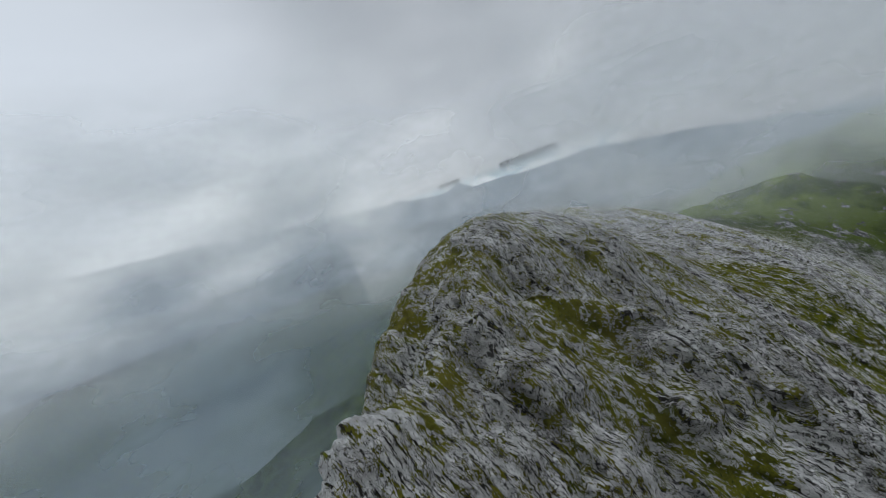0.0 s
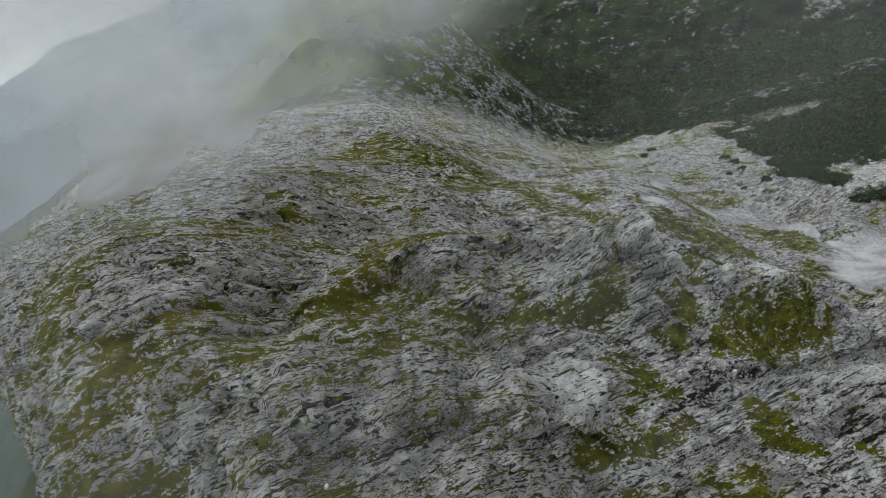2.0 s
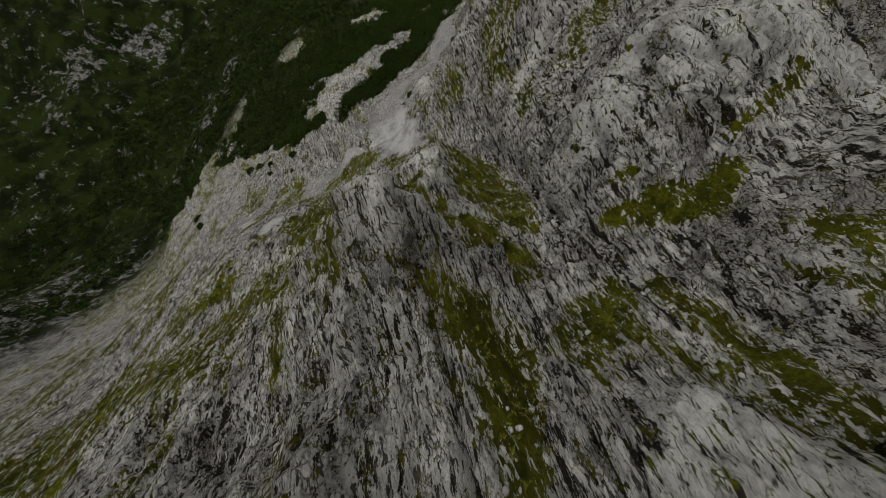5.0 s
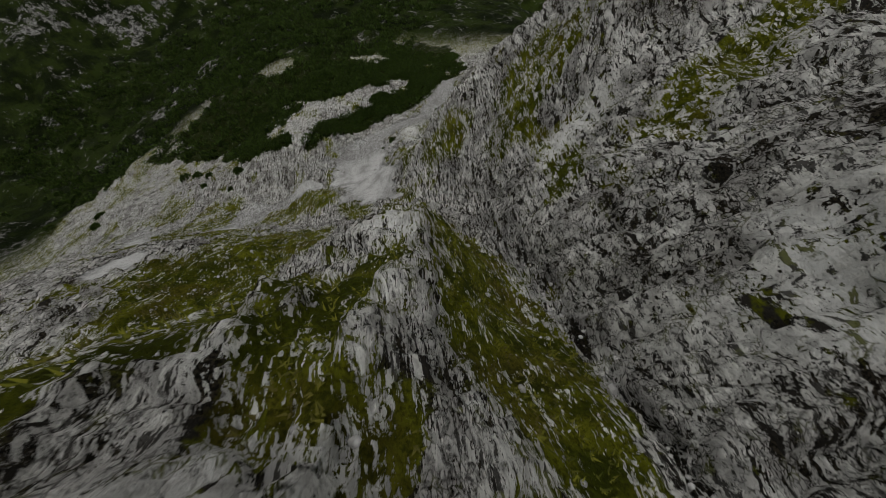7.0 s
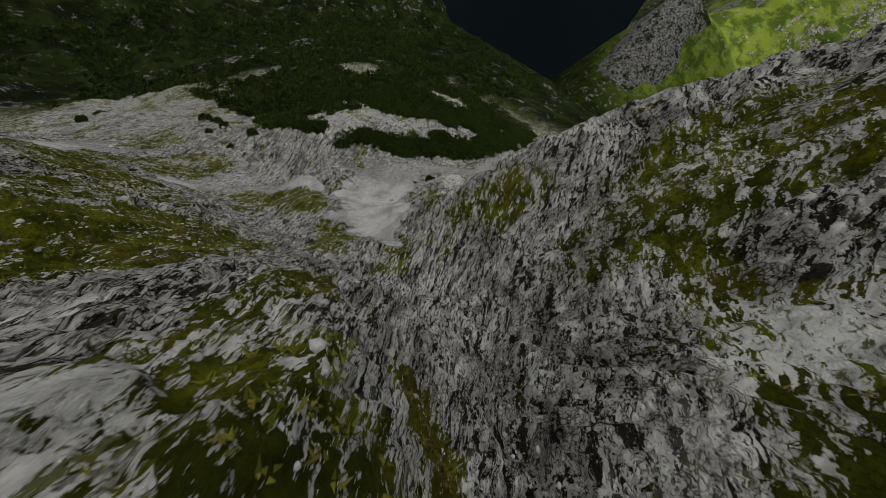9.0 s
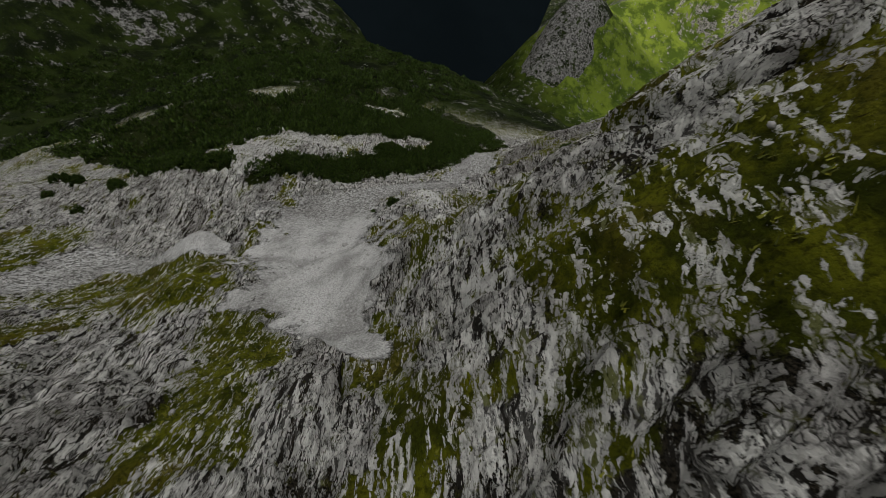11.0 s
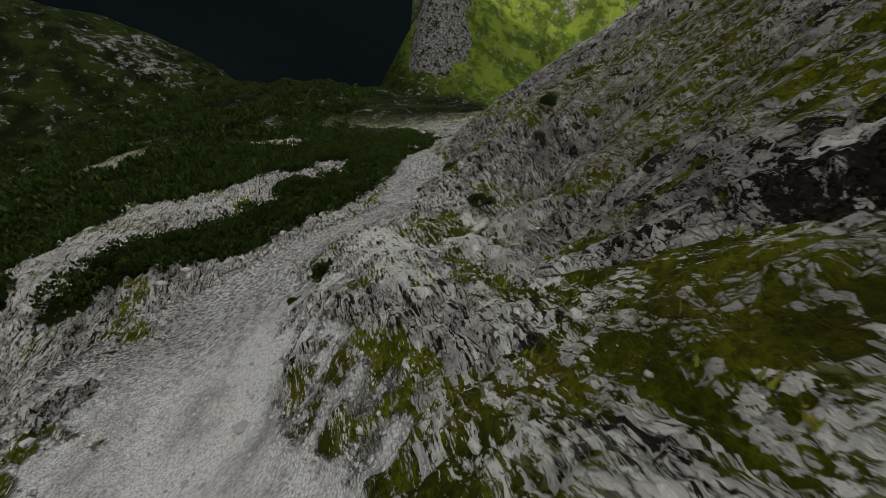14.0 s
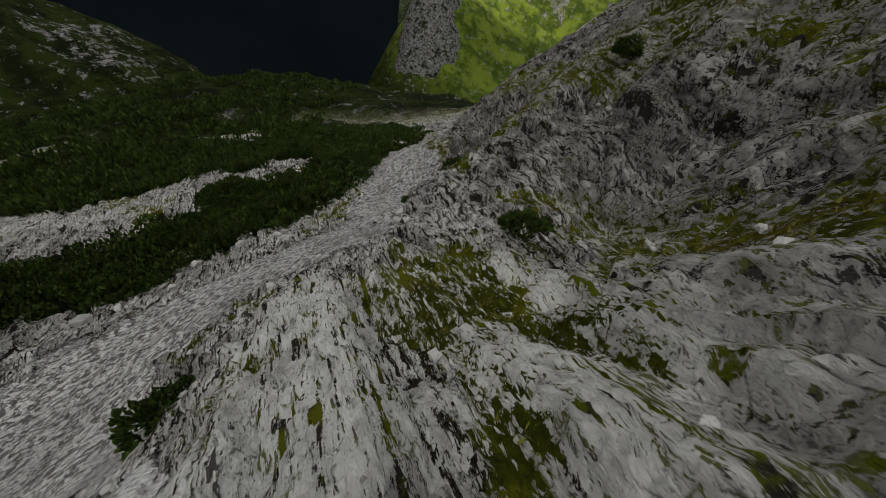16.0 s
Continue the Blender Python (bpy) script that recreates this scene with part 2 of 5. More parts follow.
def bend(points, stiff):
    """The weights of the smoothest sheet that lies on those points."""
    n = len(points)
    a = kernel(((points[:, None, :2] - points[None, :, :2]) ** 2).sum(-1)) + np.eye(n) * stiff
    q = np.c_[np.ones(n), points[:, :2]]
    return np.linalg.solve(np.block([[a, q], [q.T, np.zeros((3, 3))]]), np.r_[points[:, 2], 0, 0, 0])


WEIGHTS = bend(KNOTS, 2.0)


def land(x, y):
    """The height of the land without its broken surface."""
    shape, x, y = np.shape(x), np.ravel(x), np.ravel(y)
    out = np.empty(len(x))
    for k in range(0, len(x), 20000):
        r2 = (x[k : k + 20000, None] - KNOTS[:, 0]) ** 2 + (y[k : k + 20000, None] - KNOTS[:, 1]) ** 2
        out[k : k + 20000] = kernel(r2) @ WEIGHTS[:-3]
    return (out + WEIGHTS[-3] + WEIGHTS[-2] * x + WEIGHTS[-1] * y).reshape(shape)


# sharp crests and cut gullies: how far each shapes the ground, the fall on its left and on its right, and its line (x, y, z)
EDGES = [
    (3.0, -1.0, -2.1, [(13.5, 38.6, -12.6), (19.5, 35.3, -14.6), (20.9, 33.4, -14.8), (23.5, 31.9, -16.4), (27, 29.6, -20), (29.5, 25.2, -23.2), (31.7, 20.5, -24.8)]),
    (2.6, -2.3, -1.3, [(30.8, 22.5, -24.2), (31.7, 20.5, -24.5), (33.2, 18.3, -24.9), (34.6, 15.6, -26.4), (34.9, 13.4, -28.2), (35.1, 12.6, -31)]),
    (3.0, -0.8, -1.5, [(36.3, 10.5, -35.2), (37.9, 6, -39.4), (41.5, 0.8, -43.8), (44, -3.5, -48.5), (46.3, -5.8, -51.8), (48, -9, -56)]),
    (2.4, -0.5, -1.9, [(7, 36.5, -10.2), (8.6, 29.4, -13.3), (10.9, 26, -16.3), (12, 23.1, -19.4), (12.5, 20.5, -23)]),
    (2.2, 1.0, 1.0, [(11, 36, -13.3), (12.9, 33.3, -15.8), (15.8, 31, -19.8), (17.7, 27.5, -25), (19.1, 22, -29.2)]),
    (2.4, 1.1, 1.0, [(15, 15, -33.2), (18.7, 12, -36.2), (22.3, 8.4, -39), (27, 5, -43.6), (31, -0.5, -49.8), (34, -4, -53.6), (38.7, -9, -58.8), (42, -13.5, -62), (45, -17.5, -64.6), (52.6, -21.3, -71.6)]),
]


def sharpened(x, y, z):
    """The land with its crests and gullies drawn sharp."""
    for reach, left, right, line in EDGES:
        off, at, side = np.full(x.shape, 1e9), np.zeros(x.shape), np.zeros(x.shape)
        for p, q in zip(line[:-1], line[1:]):
            dx, dy = q[0] - p[0], q[1] - p[1]
            u = np.clip(((x - p[0]) * dx + (y - p[1]) * dy) / (dx * dx + dy * dy), 0, 1)
            far = np.hypot(x - p[0] - u * dx, y - p[1] - u * dy)
            nearer = far < off
            at = np.where(nearer, p[2] + u * (q[2] - p[2]), at)
            side = np.where(nearer, dx * (y - p[1]) - dy * (x - p[0]), side)
            off = np.minimum(off, far)
        weight = np.exp(-((off / reach) ** 2))
        z = z * (1 - weight) + weight * (at + off * np.where(side > 0, left, right))
    return z


def near_line(x, y, line):
    """The distance from each place to a line of (x, y, ...) points, and the value of the third number along it."""
    best, third = np.full(np.shape(x), 1e9), np.zeros(np.shape(x))
    for a, b in zip(line[:-1], line[1:]):
        dx, dy = b[0] - a[0], b[1] - a[1]
        u = np.clip(((x - a[0]) * dx + (y - a[1]) * dy) / (dx * dx + dy * dy), 0, 1)
        far = np.hypot(x - a[0] - u * dx, y - a[1] - u * dy)
        third = np.where(far < best, a[2] + u * (b[2] - a[2]), third)
        best = np.minimum(far, best)
    return best, third


# gravel runs: middle line and half width
GRAVEL = [
    [(67, -26.5, 1.6), (73, -27.5, 4.0), (80, -31, 7.5), (91, -39, 10), (102, -49, 10.5), (107, -60, 7), (101, -72, 6.2), (96, -84, 5.5), (101, -98, 5.2), (107, -110, 4.5)],
    [(97.6, -29.3, 1.2), (103.3, -24.7, 2.5), (112, -21, 3.6), (118, -17, 4.2)],
    [(113.9, -16.3, 5), (107.6, -5.1, 4)],
    [(75.2, 11.4, 2.6), (72.9, 14.4, 2.6)],
    [(108, 10, 2.5), (125, 8, 4.5), (140, 10, 6)],
]
# strips of turf: how closed it is, and the middle lines with their half widths
TURF = {
    "upper_slope": (0.75, [[(52.1, 63.2, 4.64), (57.5, 57.5, 3.12), (67.2, 52.8, 5.1), (62.7, 41.2, 5.53), (55.0, 30.2, 5.3), (56.8, 20.6, 2.48)], [(20.8, 37.7, 2.83), (23.9, 36.6, 2.05), (27.1, 35.2, 1.89), (28.6, 32.4, 4.29)], [(13.9, 38.0, 1.72), (16.6, 35.9, 1.31), (18.5, 34.8, 0.57)], [(11.6, 25.4, 0.83), (10.2, 24.3, 0.59)], [(14.7, 37.9, 0.58), (17.3, 36.4, 0.5), (19.4, 35.0, 0.36)], [(21.9, 15.6, 1.36), (15.3, 17.8, 1.16), (11.5, 19.5, 1.05)]]),
    "face": (0.95, [[(25.8, 28.2, 1.36), (23.3, 27.1, 1.49)], [(28.9, 18.9, 1.44), (25.4, 20.5, 1.49), (22.3, 24.7, 0.76), (19.9, 27.7, 0.65), (17.5, 31.3, 0.95)], [(21.6, 18.4, 1.53), (20.5, 13.8, 1.07)], [(22.0, 30.9, 0.35), (20.6, 31.4, 0.35)], [(15.7, 28.3, 1.05), (15.1, 30.0, 0.78)], [(11.9, 24.7, 0.62), (11.3, 24.4, 0.5)]]),
    "gully_side": (0.95, [[(18.5, 12.3, 0.7), (14.2, 16.1, 1.14), (11.5, 19.1, 0.84)], [(21.9, 7.1, 0.65), (17.7, 7.5, 1.07), (17.3, 5.3, 0.81)]]),
    "high_wall": (0.7, [[(30.8, -15.3, 1.59), (28.6, -19.5, 1.71), (27.3, -22.4, 1.1)], [(19.9, -8.5, 0.94), (19.7, -15.8, 1.41), (18.5, -18.3, 1.41)], [(17.8, 3.6, 0.39), (16.0, 1.0, 0.38), (15.4, -6.8, 0.65), (13.9, -8.8, 0.85)], [(10.8, 15.3, 0.35), (9.7, 17.1, 0.35)], [(15.6, -7.4, 0.69), (14.3, -9.1, 0.99)]]),
    "spur_top": (0.9, [[(38.7, 3.4, 3.0), (37.1, 2.4, 5.13), (32.8, 4.1, 3.71)], [(40.4, 4.1, 2.28), (39.2, 7.2, 3.12), (38.7, 10.5, 1.28)], [(41.2, 0.5, 0.35), (40.9, 3.6, 1.39), (40.5, 5.7, 1.52), (39.8, 7.7, 1.6), (38.9, 9.1, 0.91), (38.6, 9.8, 0.45)], [(39.4, 9.3, 0.49), (37.6, 10.7, 0.47), (36.0, 10.9, 0.35)], [(45.8, -5.4, 0.35), (45.6, -4.2, 0.79), (45.6, -3.2, 0.93)], [(43.9, -2.9, 0.35), (43.8, -2.0, 0.5), (43.6, -1.4, 0.45), (43.6, -0.9, 0.37), (43.4, -0.5, 0.38)]]),
    "spur_west": (1, [[(38.8, -1.5, 4.53), (34.8, 3.0, 3.7), (31.4, 5.9, 2.43), (29.0, 8.5, 1.42), (27.3, 9.1, 0.72)], [(32.4, 12.3, 0.82), (30.5, 11.6, 1.57), (30.3, 14.1, 0.52)], [(27.1, 12.8, 1.31), (26.3, 14.4, 0.92)], [(39.2, -3.2, 3.52), (36.4, 1.2, 2.5), (34.5, 4.7, 1.18)], [(45.0, -8.0, 0.63), (42.0, -8.2, 0.77), (40.2, -6.4, 0.67)], [(32.2, 16.5, 0.35), (31.7, 17.4, 0.35)]]),
    "ledge_under_wall": (0.95, [[(21.8, 7.4, 0.43), (20.8, 6.9, 0.72), (19.7, 6.1, 0.63)], [(22.7, 4.8, 0.35), (21.8, 5.1, 0.35)]]),
    "wall": (0.6, [[(28.3, -17.1, 1.49), (29.8, -16.1, 2.63), (31.4, -14.8, 1.99)], [(47.0, -28.7, 2.33), (44.4, -23.9, 2.92), (44.4, -22.3, 1.5)], [(38.6, -18.1, 0.88), (35.2, -12.3, 1.02)], [(39.9, -19.2, 0.43), (35.1, -12.2, 0.39)], [(33.0, -15.7, 0.65), (31.6, -16.5, 1.1), (30.5, -18.6, 1.4), (29.4, -19.8, 0.97)], [(44.5, -25.5, 1.17), (44.2, -23.7, 1.03), (43.8, -22.4, 0.72), (41.7, -20.9, 0.35), (39.8, -19.2, 0.58), (39.2, -19.7, 0.35), (38.3, -20.8, 0.35), (37.6, -20.7, 0.35)], [(38.5, -16.9, 0.4), (37.6, -15.6, 0.6)], [(45.0, -26.6, 1.86), (45.1, -24.3, 2.76), (44.8, -22.6, 1.46)]]),
    "rib_green": (0.8, [[(54.2, -27.2, 1.45), (58.2, -28.0, 1.95)], [(55.8, -27.4, 0.97), (53.7, -26.8, 0.74)], [(59.7, -19.4, 1.74)]]),
    "meadow": (1, [[(69.5, -4.8, 5.16), (65.5, 1.6, 4.87), (62.8, 6.9, 4.51), (60.0, 11.7, 4.57), (58.0, 14.6, 3.35)], [(42.4, 8.2, 1.3), (41.2, 9.0, 0.91), (40.9, 9.7, 0.51)], [(66.4, -1.0, 4.2), (63.5, 4.7, 5.13), (64.4, 9.7, 5.05), (40.3, 15.7, 1.6)], [(69.0, 4.5, 0.72), (63.1, 4.8, 1.94), (65.2, 1.8, 2.81), (62.9, -2.0, 4.49)]]),
    "lower_strips": (0.9, [[(40.6, 17.7, 1.7), (56.6, 24.3, 1.7), (55.5, 27.7, 2.51), (53.3, 29.7, 1.2)], [(64.8, 25.3, 2.25), (66.4, 28.8, 2.51)], [(103.7, -16.1, 5.94), (100.4, -21.1, 3.07), (87.6, -22.0, 3.76)], [(82.0, 0.8, 5.44), (99.1, 6.4, 6.0)], [(94.4, -18.7, 6.28)], [(90.8, -27.0, 1.75), (90.8, -24.5, 4.44), (101.1, -21.3, 5.05), (103.0, -18.5, 5.12)], [(80.9, -23.9, 0.55), (80.1, -22.7, 1.0)], [(125.6, -15.8, 2.94), (112.2, -3.1, 4.45)]]),
    "buttress": (0.62, [[(63.9, -31.5, 0.35), (63.0, -30.9, 0.35), (62.1, -30.4, 0.38), (61.4, -29.6, 0.6), (61.1, -29.0, 0.6)], [(61.9, -29.7, 0.36), (61.5, -29.0, 0.4)], [(65.8, -36.1, 0.35), (64.3, -32.2, 0.35)], [(63.6, -31.4, 0.35), (61.6, -29.6, 0.77), (60.3, -27.8, 0.87)]]),
    "rib": (0.6, [[(70.4, -36.9, 1.12), (70.6, -35.0, 0.94), (68.3, -32.4, 0.99)], [(73.8, -38.0, 1.46), (71.5, -35.8, 0.68), (70.7, -34.8, 0.75), (70.8, -34.1, 0.71)], [(70.3, -39.2, 0.96), (72.4, -41.7, 0.81)], [(67.9, -35.0, 0.35)], [(67.8, -38.2, 0.86), (67.4, -37.1, 0.41)]]),
    "green_tuft": (1.2, [[(70.5, -37.7, 0.59), (70.6, -36.7, 0.35)]]),
    "cliff_ledge": (0.55, [[(79.9, -90.1, 2), (70.8, -76.2, 1.4), (65.3, -35.9, 0.61)], [(67.5, -75.1, 2), (65.3, -53.0, 2), (64.1, -39.4, 2)], [(78.4, -89.8, 2), (72.4, -86.6, 2), (67.6, -78.4, 2)], [(67.0, -50.0, 1.5), (65.5, -48.7, 1.76), (65.5, -43.6, 1.93)], [(82.1, -96.5, 1.84), (75.0, -90.9, 2), (70.3, -85.6, 2)], [(82.0, -86.7, 1.26), (79.5, -90.8, 2), (75.9, -92.5, 1.98)]]),
    "cliff_foot": (0.75, [[(82.8, -75.2, 0.67), (78.3, -74.5, 0.72), (74.0, -72.4, 1.6)], [(83.5, -75.4, 0.35), (79.8, -75.0, 0.45), (76.2, -74.8, 0.35), (74.1, -72.5, 0.75)], [(79.7, -72.0, 0.8), (75.9, -71.6, 1.47), (73.8, -68.3, 0.92)], [(105.4, -94.5, 2.62), (104.8, -86.9, 2.32)]]),
    "slab_turf": (0.75, [[(81.5, -50.1, 2.2), (78.8, -48.1, 0.46)], [(77.4, -50.6, 0.71), (75.4, -48.4, 0.96), (74.2, -45.4, 0.35), (73.2, -44.7, 0.35), (72.6, -43.6, 0.4), (72.3, -43.1, 0.35)], [(83.3, -65.1, 4.49), (77.7, -62.0, 2.16)], [(86.1, -57.3, 0.37), (84.5, -56.1, 0.35)], [(89.4, -58.1, 0.59), (88.0, -56.4, 0.59)], [(84.6, -58.4, 0.35), (82.5, -56.0, 0.35)], [(82.0, -65.8, 0.96), (80.1, -63.6, 0.75), (79.1, -59.7, 0.54), (77.4, -59.9, 0.35), (77.4, -57.9, 0.35), (77.0, -57.1, 0.35)], [(76.4, -59.2, 0.35), (76.0, -59.8, 0.41), (75.4, -59.8, 0.54)], [(84.0, -68.8, 1.59), (86.1, -67.0, 1.44), (86.5, -64.2, 0.92)]]),
}

# ribs of bare rock that stand out of the turf
RIBS = [
    [(36.4, 8.2, 1.19), (37.2, 7.2, 1.13), (38.2, 5.4, 0.67), (40.2, 2.6, 1.47)],
    [(39.5, 10.1, 0.4), (39.9, 9.4, 0.35), (40.6, 8.8, 0.35)],
    [(43.9, 5.8, 1.75), (44.1, 3.7, 4.01)],
    [(19.7, 34.2, 0.98), (22.4, 32.1, 1.17), (27.0, 28.5, 0.82), (32.8, 23.4, 4.45), (32.6, 17.6, 1.0)],
    [(21.7, 29.1, 1.24), (19.6, 30.0, 1.1)],
    [(17.0, 20.8, 3.57), (13.2, 23.4, 2.71), (11.7, 25.5, 1.89)],
    [(8.1, 34.5, 2.75), (11.0, 28.5, 4.0), (17.6, 22.3, 4.51)],
    [(20.3, 32.6, 1.4), (27.1, 25.8, 2.06), (32.9, 16.5, 1.8)],
    [(67.3, -34.0, 0.35), (66.3, -32.3, 0.84), (65.9, -32.8, 0.56)],
    [(83.9, -80.0, 3.79), (76.9, -76.9, 2.01), (72.0, -72.8, 3.83)],
    [(64.1, -29.9, 0.55), (62.0, -28.3, 0.35)],
    [(63.4, -32.4, 0.9), (62.4, -31.3, 1.1)],
]

# bosses of rock that bulge out of the slope: place, breadth from the middle, height
BOSSES = [
    (20.9, 29.8, 2.2, 1.2), (32.7, 17.2, 1.9, 1.1), (17.0, 21.2, 2.7, 1.1), (21.7, 31.9, 1.3, 0.6), (8.8, 33.2, 2.8, 1.0), (10.8, 28.6, 2.7, 0.9), (13.6, 25.2, 2.0, 0.7),
    (37.1, 7.2, 1.4, 0.7), (44.5, 4.4, 1.7, 0.9), (65.9, -32.9, 0.9, 0.45), (67.2, -34.2, 1.1, 0.45), (-0.4, 22.8, 2.6, 0.8), (27.3, 23.4, 1.7, 0.6), (27.0, 28.9, 1.2, 0.6),
]

# whalebacks of bare slab, and clefts between them: middle line and half width
SLABS = [
    [(92.5, -65.5, 1.2), (88.3, -60.3, 2.5), (85, -56, 2.9)], [(81.8, -62.5, 0.7), (80.3, -60.5, 1.1), (77.6, -57.3, 1.3)],
    [(81.5, -68.4, 0.8), (76.8, -62.1, 1.4), (74.3, -58.3, 1.5)], [(76, -66.7, 0.9), (74, -62.7, 1.1)],
    [(36.6, 16.4, 1.4), (35.4, 13.6, 1.5)], [(45.5, -1, 1.0), (42, 1.6, 1.0)],
    [(21, -1, 1.8), (12.8, -2.3, 2.2), (8, 2, 1.8)], [(26, -2, 1.2), (22, -6, 1.5), (16, -9, 1.8)], [(14.3, 24, 1.3), (16.2, 21.2, 1.3)], [(-2.5, 23, 1.4), (0.6, 24.8, 1.4)],
    [(34.2, 16.2, 1.1), (35.4, 15.1, 1.2), (34.8, 13.8, 0.7)], [(26.0, -0.2, 1.5), (24.7, 1.3, 1.2)], [(46.0, 0.7, 2.2), (45.4, -0.7, 0.9)], [(37.6, -18.7, 2.1), (36.5, -19.5, 2.1)],
    [(17.4, 21.2, 1.8), (15.1, 20.5, 1.6)], [(7.1, 16.6, 1.6), (6.6, 17.7, 1.2)],
    [(78.0, -46.4, 0.9), (80.0, -48.4, 1.2), (82.5, -50.9, 1.2)], [(74.3, -48.5, 0.5), (74.6, -50.5, 0.6), (75.6, -52.0, 0.5)], [(66.4, -32.4, 0.5), (65.9, -33.2, 0.6)], [(63.3, -29.5, 0.5), (62.5, -28.3, 0.5)],
    [(128, -44, 3.5), (140, -56, 6), (149, -70, 6.5), (141, -79, 5)],
]
CLEFTS = [
    [(88.1, -64.2, 0.8), (82.8, -58.4, 1.1), (79.6, -56.2, 1.2)], [(79.8, -62.6, 0.5), (77.6, -59.5, 0.55), (76.3, -57.9, 0.6)],
    [(79.3, -64.4, 0.5), (75.1, -62, 0.6), (73.6, -60.2, 0.6)], [(10.1, 23.6, 0.6), (13, 19.6, 0.8), (17.7, 15.7, 0.9), (23.7, 7.9, 0.8)], [(24, 9.9, 0.6), (34, -5, 0.6), (45, -17.5, 0.8)],
]


def along(x, y, lines, warp, soft=0.6):
    out = np.zeros(np.shape(x))
    for line in lines:
        away_from, half = near_line(x, y, line)
        out = np.maximum(out, 1 - smooth(1 - soft, 1 + soft, away_from / half + warp))
    return out


def patches(x, y, warp):
    out = np.zeros(np.shape(x))
    for strength, strips in TURF.values():
        for line in strips:
            away_from, half = near_line(x, y, line if len(line) > 1 else [line[0], (line[0][0] + 0.1, *line[0][1:])])
            out = np.maximum(out, strength * (1 - smooth(0.35, 1.55, away_from / half + 1.9 * (warp - 0.5))))
    return out


def axis(low, high, step, end, grow=1.04):
    core = list(np.arange(low, high + step / 2, step))
    out, far = [], step
    while core[-1] < end:
        far *= grow
        core.append(core[-1] + far)
    far, first = step, low
    while first > -end:
        far *= grow
        first -= far
        out.append(first)
    return np.array(out[::-1] + core)


STEP = 0.22
GX, GY = axis(-16.0, 128.0, STEP, 2600.0), axis(-106.0, 66.0, STEP, 2600.0)
X, Y = np.meshgrid(GX, GY)
Z = sharpened(X, Y, land(X, Y))
SLOPE_Y, SLOPE_X = np.gradient(Z, GY, GX)
UP = 1 / np.sqrt(1 + SLOPE_X**2 + SLOPE_Y**2)
# the beds of the rock run down this way, so its slabs are long in it
DIP = radians(-48)
RANGE = np.hypot(X - 55, Y + 15)
far_off = smooth(110, 240, RANGE)
warp_a, warp_b = fbm(X, Y, 14, 4, 3) - 0.5, fbm(X, Y, 14, 4, 31) - 0.5
LA = X * math.cos(DIP) + Y * math.sin(DIP) + 8 * warp_a
LB = Y * math.cos(DIP) - X * math.sin(DIP) + 5 * warp_b + 0.10 * Z
broken = fbm(X, Y, 22, 4, 50)
mottle = fbm(X, Y, 6, 5, 60, 0.6)


def gravel_at(x, y, rough=0.5):
    out = np.zeros(np.shape(x))
    for line in GRAVEL:
        away_from, half = near_line(x, y, line)
        out = np.maximum(out, 1 - smooth(0.75, 1.25, away_from / half + 0.8 * rough))
    return out


# pale rock that goes on into the distance: middle line and half width
BENCH = [(128, -30, 20), (150, -40, 26), (190, -15, 38), (225, -8, 32)]
SHOULDER = [(54, 67, 24), (136, 112, 32), (194, 91, 24), (241, 118, 38), (292, 129, 32)]


def pines_at(x, y):
    """How thick the dwarf pines stand."""
    strip, half = near_line(x, y, [(121, -46, 2.5), (124.5, -58, 5), (123, -74, 7), (117.5, -88, 8), (114, -102, 7.5), (119, -122, 13)])
    clump, half_b = near_line(x, y, [(131, -43, 3.5), (141, -36, 5), (158, -44, 8), (178, -52, 11), (200, -46, 15)])
    rough = 1.5 * (fbm(x, y, 13, 5, 140, 0.6) - 0.5)
    behind, half_e = near_line(x, y, [(172, -70, 7), (163, -92, 12), (146, -108, 13), (146, -140, 22)])
    near = np.maximum(np.maximum(1 - smooth(0.7, 1.15, strip / half + 1.3 * rough), 1 - smooth(0.7, 1.15, behind / half_e + 1.3 * rough)), 1 - smooth(0.7, 1.15, clump / half_b + 1.3 * rough))
    rise = smooth(22, 40, x - 118 + 0.20 * (y + 70) + 16 * rough - 95 * smooth(-48, -18, y))
    level, half_c = near_line(x, y, BENCH)
    wide = smooth(0.49, 0.55, 0.05 * smooth(-50, -75, y) - 0.085 * (1 - smooth(0.8, 1.1, level / half_c)) + fbm(x, y, 26, 5, 150, 0.6) + 0.10 * smooth(160, 260, x) - 0.09 * (1 - smooth(-40, 0, -y)))
    upland, half_d = near_line(x, y, SHOULDER)
    return np.clip(np.maximum(near, rise * wide * smooth(0.8, 1.1, upland / half_d + 0.5 * rough)), 0, 1)


near_bench, half_bench = near_line(X, Y, BENCH)
near_shoulder, half_shoulder = near_line(X, Y, SHOULDER)
uneven = 0.9 * (fbm(X, Y, 40, 5, 75, 0.6) - 0.5)
pale = 1 - smooth(0.8, 1.05, near_bench / half_bench + uneven)
rocky = 1 - smooth(0.6, 1.2, near_shoulder / half_shoulder + uneven)
gravel = gravel_at(X, Y, 1.5 * (mottle - 0.5) + 0.6 * (broken - 0.5) + 0.8 * (fbm(X, Y, 1.3, 3, 67) - 0.5))
pines = pines_at(X, Y) * (1 - gravel)
grown = fbm(LA / 2.2, LB, 5.5, 5, 61, 0.6)
ragged = 0.5 * mottle + 0.5 * fbm(X, Y, 2.0, 4, 66, 0.65)
turf = np.maximum(patches(X, Y, ragged), 0.75 * smooth(0.56, 0.68, grown + 0.18 * (broken - 0.5)) * smooth(0.35, 0.62, UP))
